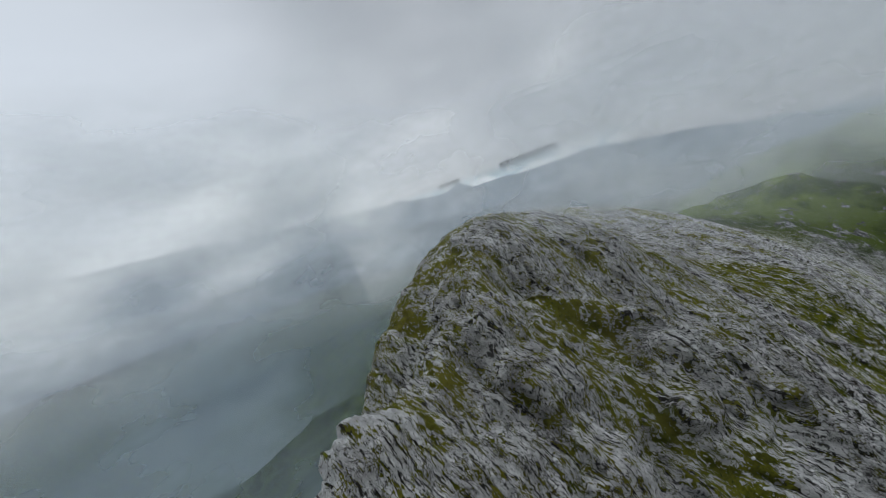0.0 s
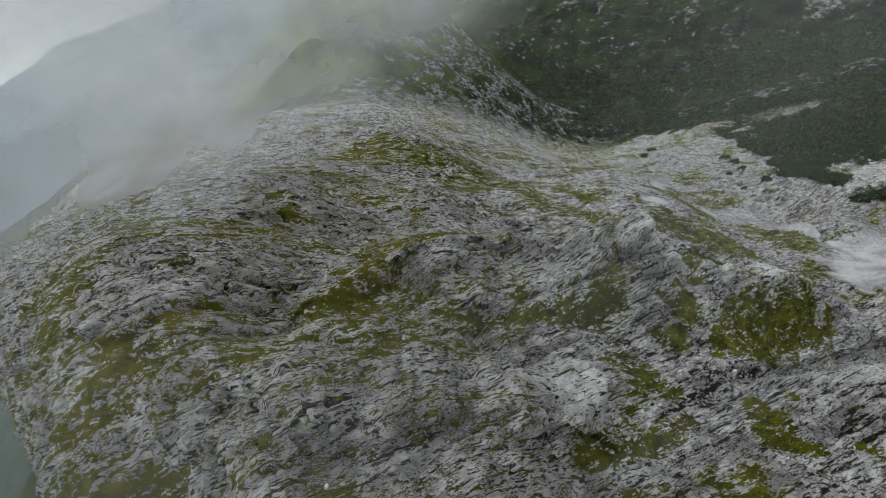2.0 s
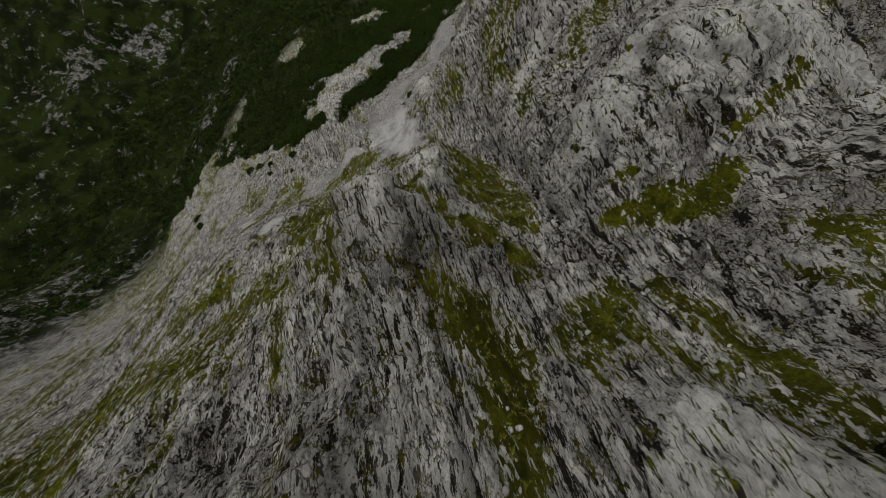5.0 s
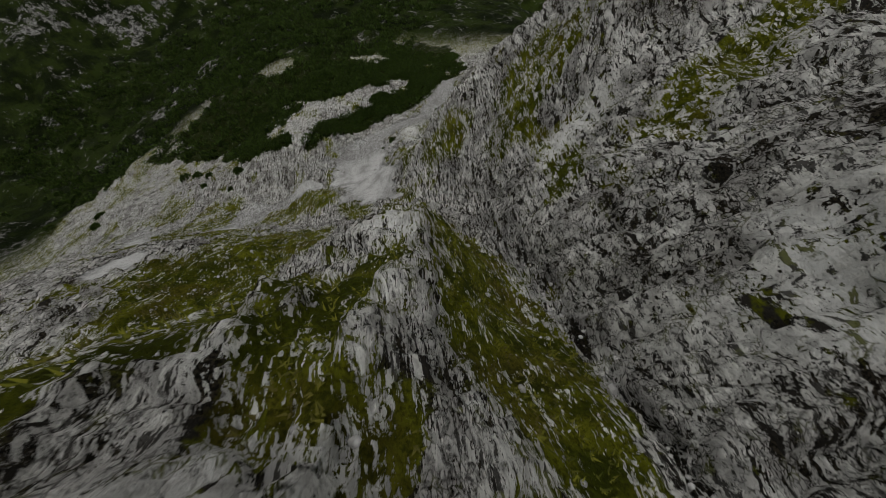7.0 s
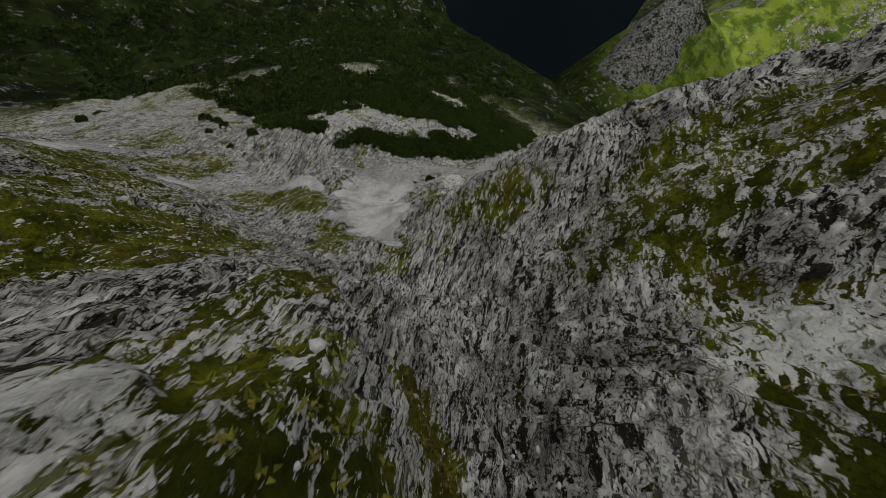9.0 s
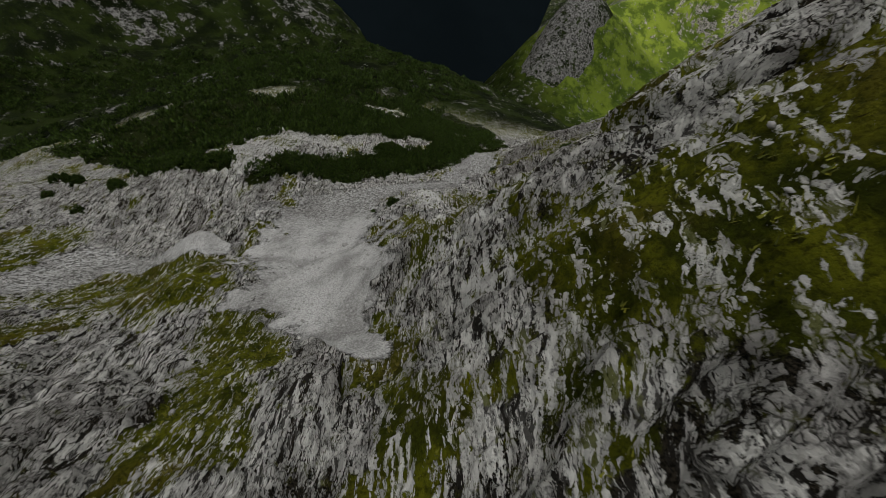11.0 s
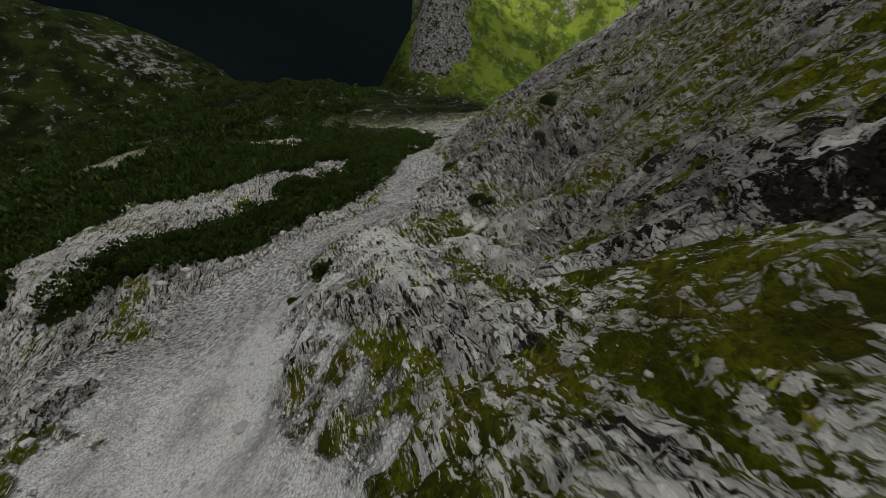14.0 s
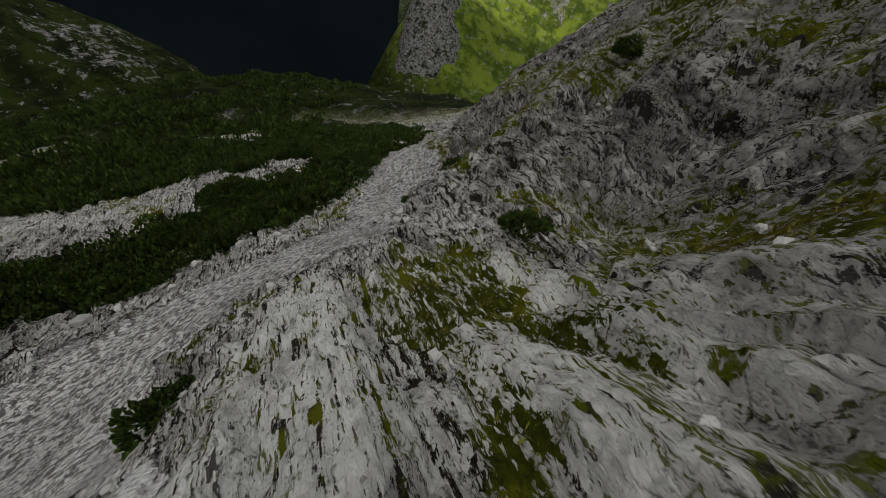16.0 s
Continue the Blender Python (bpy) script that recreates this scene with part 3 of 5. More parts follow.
upper = smooth(14, 27, Y + 0.3 * X - 14)
turf = np.maximum(turf, 0.7 * upper * smooth(0.46, 0.66, grown))
turf = np.clip(turf, 0, 1) * (1 - gravel) * (1 - 0.75 * along(X, Y, RIBS, 1.6 * (ragged - 0.5)))
meadow = smooth(0.30, 0.46, fbm(X, Y, 90, 5, 90) + 0.5 * (UP - 0.76))
turf = turf * (1 - far_off) + far_off * (meadow * (1 - pale) * (1 - 0.9 * rocky) + 0.55 * pale * smooth(0.50, 0.62, grown))
# smooth slabs, and between them soil in clefts
wave = 1.1 * (fbm(X, Y, 2.2, 4, 71, 0.6) - 0.5)
slab = along(X, Y, SLABS, wave) * (1 - 0.6 * smooth(112, 122, X))
split = along(X, Y, CLEFTS, wave, 0.8)
turf = np.clip(turf * (1 - 0.45 * slab) * (1 - 0.4 * split), 0, 1)
own, joint = blocks(LA / 2.0 + 0.9 * (fbm(X, Y, 1.5, 3, 33) - 0.5), LB + 0.9 * (fbm(X, Y, 1.5, 3, 34) - 0.5), 0.85, 21)
lens = 0.45 * fbm(LA / 3.2, LB, 1.5, 4, 8, 0.6) + 0.55 * fbm(LA / 2.4, LB, 0.75, 3, 18, 0.6)
cleft = 1 - np.abs(2 * fbm(LA / 5.0, LB, 3.6, 3, 28, 0.45) - 1)
beds = LB / 0.9 + 1.2 * fbm(LA / 5, LB, 4, 3, 44)
steps = np.floor(beds)
seam = 1 - smooth(0.0, 0.16, np.minimum(beds - steps, 1 + steps - beds) + 0.22 * (fbm(LA / 3, LB, 3, 3, 45) - 0.42))
bed = lattice(steps, np.floor(LA / 6.5 + 0.37 * steps), 91)
bare = (lens - 0.5) * 3.4 + 1.12 + 0.35 * slab - 0.7 * split - 0.8 * smooth(0.955, 0.995, cleft) - 0.95 * turf + 0.3 * (broken - 0.5) + 0.25 * (own - 0.5) - (0.35 + 0.2 * slab) * seam
hard = (1 - gravel) * (1 - 0.8 * turf)
rise = smooth(0.3, 1.1, bare)
relief = hard * (0.45 * (own - 0.5) * (1 - 0.6 * slab) - 0.20 * (1 - smooth(0.0, 0.22, joint)) + 0.28 * rise + (0.45 + 0.25 * slab) * (bed - 0.5) - 0.12 * seam * slab - 0.55 * smooth(0.90, 0.99, cleft) * (1 - 0.6 * slab))
relief += 2.3 * (fbm(LA / 1.8, LB, 8, 5, 8, 0.52) - 0.5) * (1 - gravel) * (1 - 0.5 * turf) + 0.30 * (fbm(X, Y, 1.4, 3, 9) - 0.5) * (turf + 0.7 * gravel)
ribs = 1 - np.abs(2 * fbm(LA / 3.5, LB, 5.0, 3, 72, 0.45) - 1)
relief += (1 - gravel) * (1 - far_off) * (0.40 * slab - 0.7 * split + 1.2 * (ribs - 0.62) * (1 - 0.6 * slab))


def blurred(v, n):
    """The mean of a grid over squares of 2 n + 1 places."""
    for k in (0, 1):
        ends = [(0, 0), (0, 0)]
        ends[k] = (n + 1, n)
        total = np.cumsum(np.pad(v, ends, mode="edge"), axis=k)
        size = v.shape[k]
        v = (np.take(total, range(2 * n + 1, 2 * n + 1 + size), k) - np.take(total, range(size), k)) / (2 * n + 1)
    return v


# the broken surface rises and falls about the lie of the land
relief = relief - blurred(blurred(relief, 8), 8)
boss = np.zeros(X.shape)
for x, y, broad, high in BOSSES:
    i, j = int(np.argmin(np.abs(GY - y))), int(np.argmin(np.abs(GX - x)))
    off = np.sqrt((X - x) ** 2 + (Y - y) ** 2 + (Z - Z[i, j]) ** 2) / broad
    boss = np.maximum(boss, high * (1 - smooth(0.62, 1.05, off + 0.55 * (ragged - 0.5) + 0.25 * (own - 0.5))))
relief += boss
relief = relief * (1 - 0.8 * far_off)
crags = 1 - np.abs(2 * fbm(X, Y, 130, 6, 12) - 1)
relief += far_off * (34 * (crags - 0.6) * smooth(180, 420, RANGE) + 9 * (fbm(X, Y, 24, 5, 14, 0.6) - 0.5))
# cliff face: grey rock, with its own shade put into the colour
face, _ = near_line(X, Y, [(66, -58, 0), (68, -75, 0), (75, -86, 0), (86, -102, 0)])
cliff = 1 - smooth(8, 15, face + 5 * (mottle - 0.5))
# meadows of the far peak and ridge, where sunlight is put into the green
sunlit_green = (1 - smooth(240, 330, np.hypot(X - 180, Y + 860))) + (1 - smooth(130, 240, np.hypot(X - 245, Y - 320)))
dim = smooth(-30, -70, X - 0.25 * np.maximum(Y, 0))
PLACES = np.stack([X - SLOPE_X * UP * relief, Y - SLOPE_Y * UP * relief, Z + UP * relief], -1)


def sheet(name, places, fields):
    """One mesh over a grid of places, with fields of numbers on its points."""
    rows, columns = places.shape[:2]
    at = np.arange(rows * columns).reshape(rows, columns)
    quads = np.stack([at[:-1, :-1], at[:-1, 1:], at[1:, 1:], at[1:, :-1]], -1).reshape(-1, 4)
    mesh = bpy.data.meshes.new(name)
    mesh.vertices.add(rows * columns)
    mesh.vertices.foreach_set("co", places.astype(np.float32).ravel())
    mesh.loops.add(quads.size)
    mesh.loops.foreach_set("vertex_index", quads.astype(np.int32).ravel())
    mesh.polygons.add(len(quads))
    mesh.polygons.foreach_set("loop_start", np.arange(0, quads.size, 4, dtype=np.int32))
    mesh.update(calc_edges=True)
    mesh.shade_smooth()
    for key, values in fields.items():
        mesh.attributes.new(key, "FLOAT", "POINT").data.foreach_set("value", values.astype(np.float32).ravel())
    return mesh


ground_mesh = sheet("ground", PLACES, {"turf": turf, "gravel": gravel, "bare": bare, "pines": pines, "wild": far_off * (1 - pale), "dim": dim, "slab": slab, "cliff": cliff, "sunlit_green": np.clip(sunlit_green, 0, 1)})
ground = tagged(new("ground", ground_mesh), "pale limestone mountainside with turf ledges and gravel runs", "ground", kind="structure")


# ---- materials ----
class Nodes:
    """Short ways of building a material."""

    def __init__(self, name):
        self.material = bpy.data.materials.new(name)
        self.material.use_nodes = True
        self.tree = self.material.node_tree
        self.out = self.tree.nodes["Material Output"]
        self.skin = self.tree.nodes["Principled BSDF"]

    def plug(self, socket, value):
        if isinstance(value, bpy.types.NodeSocket):
            self.tree.links.new(value, socket)
        elif isinstance(value, tuple) and len(value) == 3 and socket.type == "RGBA":
            socket.default_value = (*value, 1)
        else:
            socket.default_value = value

    def field(self, name):
        n = self.tree.nodes.new("ShaderNodeAttribute")
        n.attribute_name = name
        return n.outputs["Fac"]

    def place(self):
        return self.tree.nodes.new("ShaderNodeTexCoord").outputs["Object"]

    def scaled(self, vector, scale, turn=(0, 0, 0)):
        n = self.tree.nodes.new("ShaderNodeMapping")
        n.inputs["Scale"].default_value, n.inputs["Rotation"].default_value = scale, turn
        self.plug(n.inputs[0], vector)
        return n.outputs[0]

    def noise(self, vector, scale, detail=4.0, rough=0.55):
        n = self.tree.nodes.new("ShaderNodeTexNoise")
        self.plug(n.inputs["Vector"], vector)
        n.inputs["Scale"].default_value, n.inputs["Detail"].default_value, n.inputs["Roughness"].default_value = scale, detail, rough
        return n.outputs["Fac"]

    def cells(self, vector, scale, feature="F1"):
        n = self.tree.nodes.new("ShaderNodeTexVoronoi")
        n.feature = feature
        self.plug(n.inputs["Vector"], vector)
        n.inputs["Scale"].default_value = scale
        return n.outputs["Distance"], (None if feature == "DISTANCE_TO_EDGE" else n.outputs["Color"])

    def slabs(self, vector, scale):
        """Broken pieces: a number and another for each, the slant of its face, and the way to its edge."""
        n, e = self.tree.nodes.new("ShaderNodeTexVoronoi"), self.tree.nodes.new("ShaderNodeTexVoronoi")
        e.feature = "DISTANCE_TO_EDGE"
        for k in (n, e):
            self.plug(k.inputs["Vector"], vector)
            k.inputs["Scale"].default_value = scale
        split = self.tree.nodes.new("ShaderNodeSeparateColor")
        self.plug(split.inputs[0], n.outputs["Color"])
        away, tilt, dot = (self.tree.nodes.new("ShaderNodeVectorMath") for _ in range(3))
        away.operation, tilt.operation, dot.operation = "SUBTRACT", "SUBTRACT", "DOT_PRODUCT"
        self.plug(away.inputs[0], vector)
        self.plug(away.inputs[1], n.outputs["Position"])
        self.plug(tilt.inputs[0], n.outputs["Color"])
        tilt.inputs[1].default_value = (0.5, 0.5, 0.5)
        self.plug(dot.inputs[0], away.outputs[0])
        self.plug(dot.inputs[1], tilt.outputs[0])
        return split.outputs[0], split.outputs[1], dot.outputs["Value"], e.outputs["Distance"]

    def total(self, *terms):
        """The sum of values, each with its weight."""
        out = 0.0
        for value, weight in terms:
            out = self.math("ADD", out, self.math("MULTIPLY", value, weight))
        return out

    def map(self, value, low, high, to_low=0.0, to_high=1.0):
        n = self.tree.nodes.new("ShaderNodeMapRange")
        n.interpolation_type = "SMOOTHSTEP"
        self.plug(n.inputs[0], value)
        for k, v in zip((1, 2, 3, 4), (low, high, to_low, to_high)):
            n.inputs[k].default_value = v
        return n.outputs[0]

    def math(self, how, a, b=0.0):
        n = self.tree.nodes.new("ShaderNodeMath")
        n.operation = how
        self.plug(n.inputs[0], a)
        self.plug(n.inputs[1], b)
        return n.outputs[0]

    def mix(self, factor, a, b, how="MIX"):
        n = self.tree.nodes.new("ShaderNodeMix")
        n.data_type, n.blend_type = "RGBA", how
        self.plug(n.inputs[0], factor)
        self.plug(n.inputs[6], a)
        self.plug(n.inputs[7], b)
        return n.outputs[2]

    def bump(self, height, distance, strength=1.0, normal=None):
        n = self.tree.nodes.new("ShaderNodeBump")
        n.inputs["Distance"].default_value, n.inputs["Strength"].default_value = distance, strength
        self.plug(n.inputs["Height"], height)
        if normal is not None:
            self.plug(n.inputs["Normal"], normal)
        return n.outputs[0]

    def done(self, color, rough, normal=None, gloss=0.25):
        self.plug(self.skin.inputs["Base Color"], color)
        self.plug(self.skin.inputs["Roughness"], rough)
        self.skin.inputs["Specular IOR Level"].default_value = gloss
        if normal is not None:
            self.plug(self.skin.inputs["Normal"], normal)
        return self.material


def ground_material():
    m = Nodes("limestone_turf_gravel")
    p = m.place()
    turned = m.scaled(p, (1, 1, 1), (0, 0, -DIP))
    bend_by = m.tree.nodes.new("ShaderNodeVectorMath")
    bend_by.operation = "MULTIPLY_ADD"
    wavy = m.tree.nodes.new("ShaderNodeTexNoise")
    wavy.inputs["Scale"].default_value, wavy.inputs["Detail"].default_value = 0.8, 6
    m.plug(wavy.inputs["Vector"], p)
    m.plug(bend_by.inputs[0], wavy.outputs["Color"])
    bend_by.inputs[1].default_value = (0.40, 0.40, 0.40)
    m.plug(bend_by.inputs[2], turned)
    bed = m.scaled(bend_by.outputs[0], (0.30, 1.0, 0.42))
    lines = m.scaled(turned, (0.10, 1.0, 0.20))
    grain, fine = m.noise(p, 1.1, 8, 0.62), m.noise(p, 11.0, 5, 0.70)
    streak, hatch = m.noise(bed, 1.7, 9, 0.68), m.noise(bed, 6.5, 6, 0.72)
    stain, dash = m.noise(p, 0.28, 5, 0.6), m.noise(lines, 2.6, 6, 0.68)
    scratch = m.noise(m.scaled(bend_by.outputs[0], (0.14, 1.0, 0.30)), 6.0, 6, 0.70)
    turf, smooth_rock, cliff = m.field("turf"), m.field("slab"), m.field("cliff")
    own1, tint1, slant1, edge1 = m.slabs(bed, 0.9)
    own2, tint2, slant2, edge2 = m.slabs(bed, 3.0)
    own3, tint3, slant3, edge3 = m.slabs(bed, 8.5)
    # the grass is drier towards the crest
    level = m.tree.nodes.new("ShaderNodeSeparateXYZ")
    m.plug(level.inputs[0], p)
    crest = m.map(level.outputs[2], -38.0, -16.0)
    # joints between the blocks, wider where the rock is weathered, and lost here and there
    weak = m.map(m.total((grain, 1.0), (stain, 0.6), (smooth_rock, -0.10)), 0.66, 0.98)
    lost = m.map(m.noise(p, 2.3, 5, 0.65), 0.40, 0.60, 0.08, 1.0)
    joint = m.math("MULTIPLY", m.map(m.total((edge1, 1.0), (hatch, 0.10)), 0.046, 0.072, 1, 0), lost)
    joint = m.math("MAXIMUM", joint, m.math("MULTIPLY", m.math("MULTIPLY", m.map(m.total((edge2, 1.0), (fine, 0.20)), 0.095, 0.155, 1, 0), lost), m.map(weak, 0.15, 0.6, 0.25, 1.0)))
    joint = m.math("MAXIMUM", joint, m.math("MULTIPLY", m.map(m.total((edge3, 1.0), (fine, 0.3)), 0.16, 0.30, 1, 0), m.map(weak, 0.30, 0.75, 0.0, 0.9)))
    # short grooves along the beds, broad and fine
    groove = m.math("MAXIMUM", m.map(m.total((dash, 1.0), (fine, 0.15)), 0.485, 0.508, 1, 0), m.map(m.total((scratch, 1.0), (stain, 0.25), (smooth_rock, 0.035)), 0.545, 0.570, 0.9, 0))
    groove = m.math("MAXIMUM", groove, m.math("MULTIPLY", joint, 0.85))
    # how high each block stands out of soil and turf
    high = m.total((own2, 0.62), (own3, 0.60), (own1, 0.22), (streak, 0.9), (hatch, 1.3), (fine, 0.45), (m.field("bare"), 0.18), (smooth_rock, 0.26), (turf, -0.62), (stain, -0.5), (cliff, 0.15), (joint, -0.40))
    high = m.total((high, 1.0), (m.math("SUBTRACT", dash, 0.5), 1.6), (m.math("SUBTRACT", scratch, 0.5), 0.8))
    stone_out = m.map(high, 1.54, 1.585)
    pit = m.map(m.total((hatch, 1.0), (fine, 0.6), (smooth_rock, 0.06)), 0.66, 0.76, 1, 0)
    rock = m.mix(m.map(streak, 0.36, 0.60), (0.38, 0.372, 0.358), (0.80, 0.79, 0.765))
    rock = m.mix(m.map(tint2, 0.0, 1.0, 0.0, 0.55), rock, (0.80, 0.795, 0.77))
    rock = m.mix(m.map(tint3, 0.5, 1.0, 0.0, 0.40), rock, (0.28, 0.273, 0.270))
    rock = m.mix(m.map(stain, 0.46, 0.64, 0, 0.6), rock, (0.25, 0.234, 0.228))
    rock = m.mix(m.math("MULTIPLY", smooth_rock, m.map(grain, 0.38, 0.58, 0.2, 0.75)), rock, (0.78, 0.78, 0.775))
    # the shade on the steep cliff, mixed into the grey rock as a dark tone
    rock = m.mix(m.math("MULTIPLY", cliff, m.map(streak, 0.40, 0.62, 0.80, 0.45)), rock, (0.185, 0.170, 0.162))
    rock = m.mix(m.math("MULTIPLY", pit, 0.75), rock, (0.11, 0.103, 0.097))
    rock = m.mix(m.math("MULTIPLY", crest, m.map(grain, 0.36, 0.56, 0.75, 0.30)), rock, (0.29, 0.285, 0.262))
    moss = m.map(m.total((turf, 0.9), (grain, 1.5), (smooth_rock, 0.16)), 0.84, 1.02)
    rock = m.mix(groove, rock, m.mix(moss, (0.028, 0.025, 0.022), (0.105, 0.115, 0.009)))
    grass = m.mix(m.map(m.noise(p, 0.6, 6, 0.6), 0.35, 0.65), (0.048, 0.062, 0.005), (0.200, 0.208, 0.014))
    grass = m.mix(m.map(m.noise(p, 0.19, 4), 0.50, 0.66, 0, 0.5), grass, (0.130, 0.092, 0.020))
    grass = m.mix(m.map(m.noise(p, 0.11, 3), 0.52, 0.62, 0, 0.7), grass, (0.048, 0.062, 0.004))
    tussock = m.noise(p, 5.0, 7, 0.75)
    grass = m.mix(m.map(tussock, 0.38, 0.56, 0.7, 0), grass, (0.030, 0.034, 0.005))
    grass = m.mix(m.math("MULTIPLY", crest, m.map(m.noise(p, 0.45, 6, 0.65), 0.36, 0.60, 0.2, 0.7)), grass, (0.185, 0.165, 0.030))
    soil = m.mix(m.map(fine, 0.4, 0.6), (0.010, 0.009, 0.007), (0.060, 0.050, 0.036))
    green = m.map(m.total((turf, 1.1), (grain, 1.3), (fine, 0.5), (smooth_rock, 0.15), (crest, 0.35)), 0.98, 1.26)
    color = m.mix(stone_out, m.mix(green, soil, grass), rock)
    stone, tint = m.cells(p, 7.0)
    small, tint_small = m.cells(p, 17.0)
    pebbles = m.mix(m.map(tint, 0, 1), (0.20, 0.197, 0.194), (0.44, 0.436, 0.432))
    pebbles = m.mix(m.map(tint_small, 0, 1, 0.45, 0), pebbles, (0.28, 0.275, 0.27))
    pebbles = m.mix(m.map(m.noise(m.scaled(turned, (0.4, 1, 1)), 0.20, 6, 0.62), 0.36, 0.56, 0, 0.9), pebbles, (0.62, 0.62, 0.622))
    pebbles = m.mix(m.map(stone, 0.40, 0.75, 0, 0.45), pebbles, (0.12, 0.115, 0.11))
    pebbles = m.mix(m.map(m.noise(p, 5.0, 6, 0.75), 0.34, 0.46, 0.7, 0), pebbles, (0.13, 0.125, 0.12))
    rubble, rubble_tint, rubble_slant, rubble_edge = m.slabs(bend_by.outputs[0], 3.6)
    coarse = m.mix(m.map(rubble_tint, 0, 1), (0.11, 0.108, 0.104), (0.44, 0.435, 0.427))
    coarse = m.mix(m.map(rubble_edge, 0.03, 0.17, 0.9, 0), coarse, (0.05, 0.047, 0.044))
    edge_of_run = m.map(m.total((m.field("gravel"), 1.0), (m.noise(p, 0.9, 5, 0.65), 1.2)), 1.10, 1.60, 1.0, 0.0)
    edge_of_run = m.math("MAXIMUM", edge_of_run, m.map(m.total((level.outputs[2], 1.0), (grain, 8.0)), -103.0, -94.0, 1.0, 0.0))
    pebbles = m.mix(m.math("MULTIPLY", edge_of_run, m.map(rubble, 0.35, 0.45)), pebbles, coarse)
    loose = m.map(m.total((m.field("gravel"), 1.0), (fine, 0.8), (m.noise(p, 2.6, 5, 0.7), 0.9)), 1.20, 1.40)
    color = m.mix(loose, color, pebbles)
    thick = m.map(m.math("ADD", m.field("pines"), m.math("MULTIPLY", m.math("SUBTRACT", grain, 0.5), 2.4)), 0.50, 0.75)
    color = m.mix(thick, color, m.mix(m.map(fine, 0.35, 0.65), (0.007, 0.011, 0.002), (0.030, 0.042, 0.007)))
    speck = m.total((turf, 0.6), (m.noise(p, 0.11, 10, 0.78), 7.0), (m.field("dim"), 1.6))
    woods = m.mix(m.map(m.noise(p, 0.05, 6, 0.65), 0.40, 0.60), (0.006, 0.010, 0.002), (0.022, 0.034, 0.006))
    # meadow green, brightened in colour for the sun on it
    woods = m.mix(m.field("sunlit_green"), woods, m.mix(m.map(m.noise(p, 0.03, 8, 0.70), 0.42, 0.58), (0.045, 0.075, 0.010), (0.145, 0.200, 0.026)))
    crag = m.mix(m.map(m.noise(p, 0.35, 8, 0.75), 0.40, 0.60), (0.030, 0.029, 0.027), (0.30, 0.295, 0.29))
    wild = m.mix(m.map(speck, 3.42, 3.58), crag, woods)
    color = m.mix(m.map(m.field("wild"), 0.35, 0.75), color, wild)
    height = m.total((slant1, 0.36), (slant2, 0.44), (slant3, 0.26), (stone_out, 0.16), (grain, 0.18), (streak, 0.26), (hatch, 0.24), (fine, 0.07), (groove, -0.10), (pit, -0.05))
    height = m.math("ADD", height, m.math("MULTIPLY", m.math("MULTIPLY", tussock, 0.40), m.math("SUBTRACT", 1.0, stone_out)))
    height = m.math("MULTIPLY", height, m.math("SUBTRACT", 1.0, loose))
    height = m.math("ADD", height, m.math("MULTIPLY", m.math("MULTIPLY", m.math("ADD", stone, m.math("MULTIPLY", rubble_slant, -2.0)), loose), -0.12))
    return m.done(color, 0.92, m.bump(height, 1.0, 1.0), 0.06)


ground_mesh.materials.append(ground_material())


# ---- distance, cloud and mist ----
def plain_material(name, color, rough=0.95, spread=0.25, scale=1.0):
    m = Nodes(name)
    low, high = tuple(c * (1 - spread) for c in color), tuple(c * (1 + spread) for c in color)
    grain = m.noise(m.place(), scale, 6, 0.65)
    return m.done(m.mix(m.map(grain, 0.3, 0.7), low, high), rough, m.bump(grain, 0.3 / scale, 0.6))


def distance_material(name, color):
    """Mountains so far off that only air shows: a glow with haze or shade painted in."""
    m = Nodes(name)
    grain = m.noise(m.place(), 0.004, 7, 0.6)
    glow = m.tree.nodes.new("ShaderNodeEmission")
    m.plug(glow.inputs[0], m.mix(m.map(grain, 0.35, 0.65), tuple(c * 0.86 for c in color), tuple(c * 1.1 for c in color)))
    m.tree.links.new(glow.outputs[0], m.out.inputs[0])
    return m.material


def compass(far, azimuth, elevation):
    a, e = radians(azimuth), radians(elevation)
    return (far * math.sin(a), far * math.cos(a), far * math.tan(e))


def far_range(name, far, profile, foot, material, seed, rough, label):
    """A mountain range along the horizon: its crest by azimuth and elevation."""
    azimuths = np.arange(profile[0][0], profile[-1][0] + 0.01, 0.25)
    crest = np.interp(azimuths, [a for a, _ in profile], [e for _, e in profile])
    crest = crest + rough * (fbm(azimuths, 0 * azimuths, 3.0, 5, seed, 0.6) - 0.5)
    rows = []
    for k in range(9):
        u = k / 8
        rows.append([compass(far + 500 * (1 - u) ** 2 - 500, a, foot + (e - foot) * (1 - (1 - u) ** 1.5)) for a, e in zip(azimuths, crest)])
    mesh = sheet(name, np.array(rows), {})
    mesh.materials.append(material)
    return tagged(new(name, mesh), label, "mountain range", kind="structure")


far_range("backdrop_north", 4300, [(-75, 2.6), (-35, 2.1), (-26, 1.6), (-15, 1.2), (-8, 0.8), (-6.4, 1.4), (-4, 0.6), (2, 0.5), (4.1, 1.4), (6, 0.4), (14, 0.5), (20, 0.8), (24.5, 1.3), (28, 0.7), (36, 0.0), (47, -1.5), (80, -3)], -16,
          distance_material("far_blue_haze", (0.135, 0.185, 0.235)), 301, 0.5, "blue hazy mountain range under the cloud")
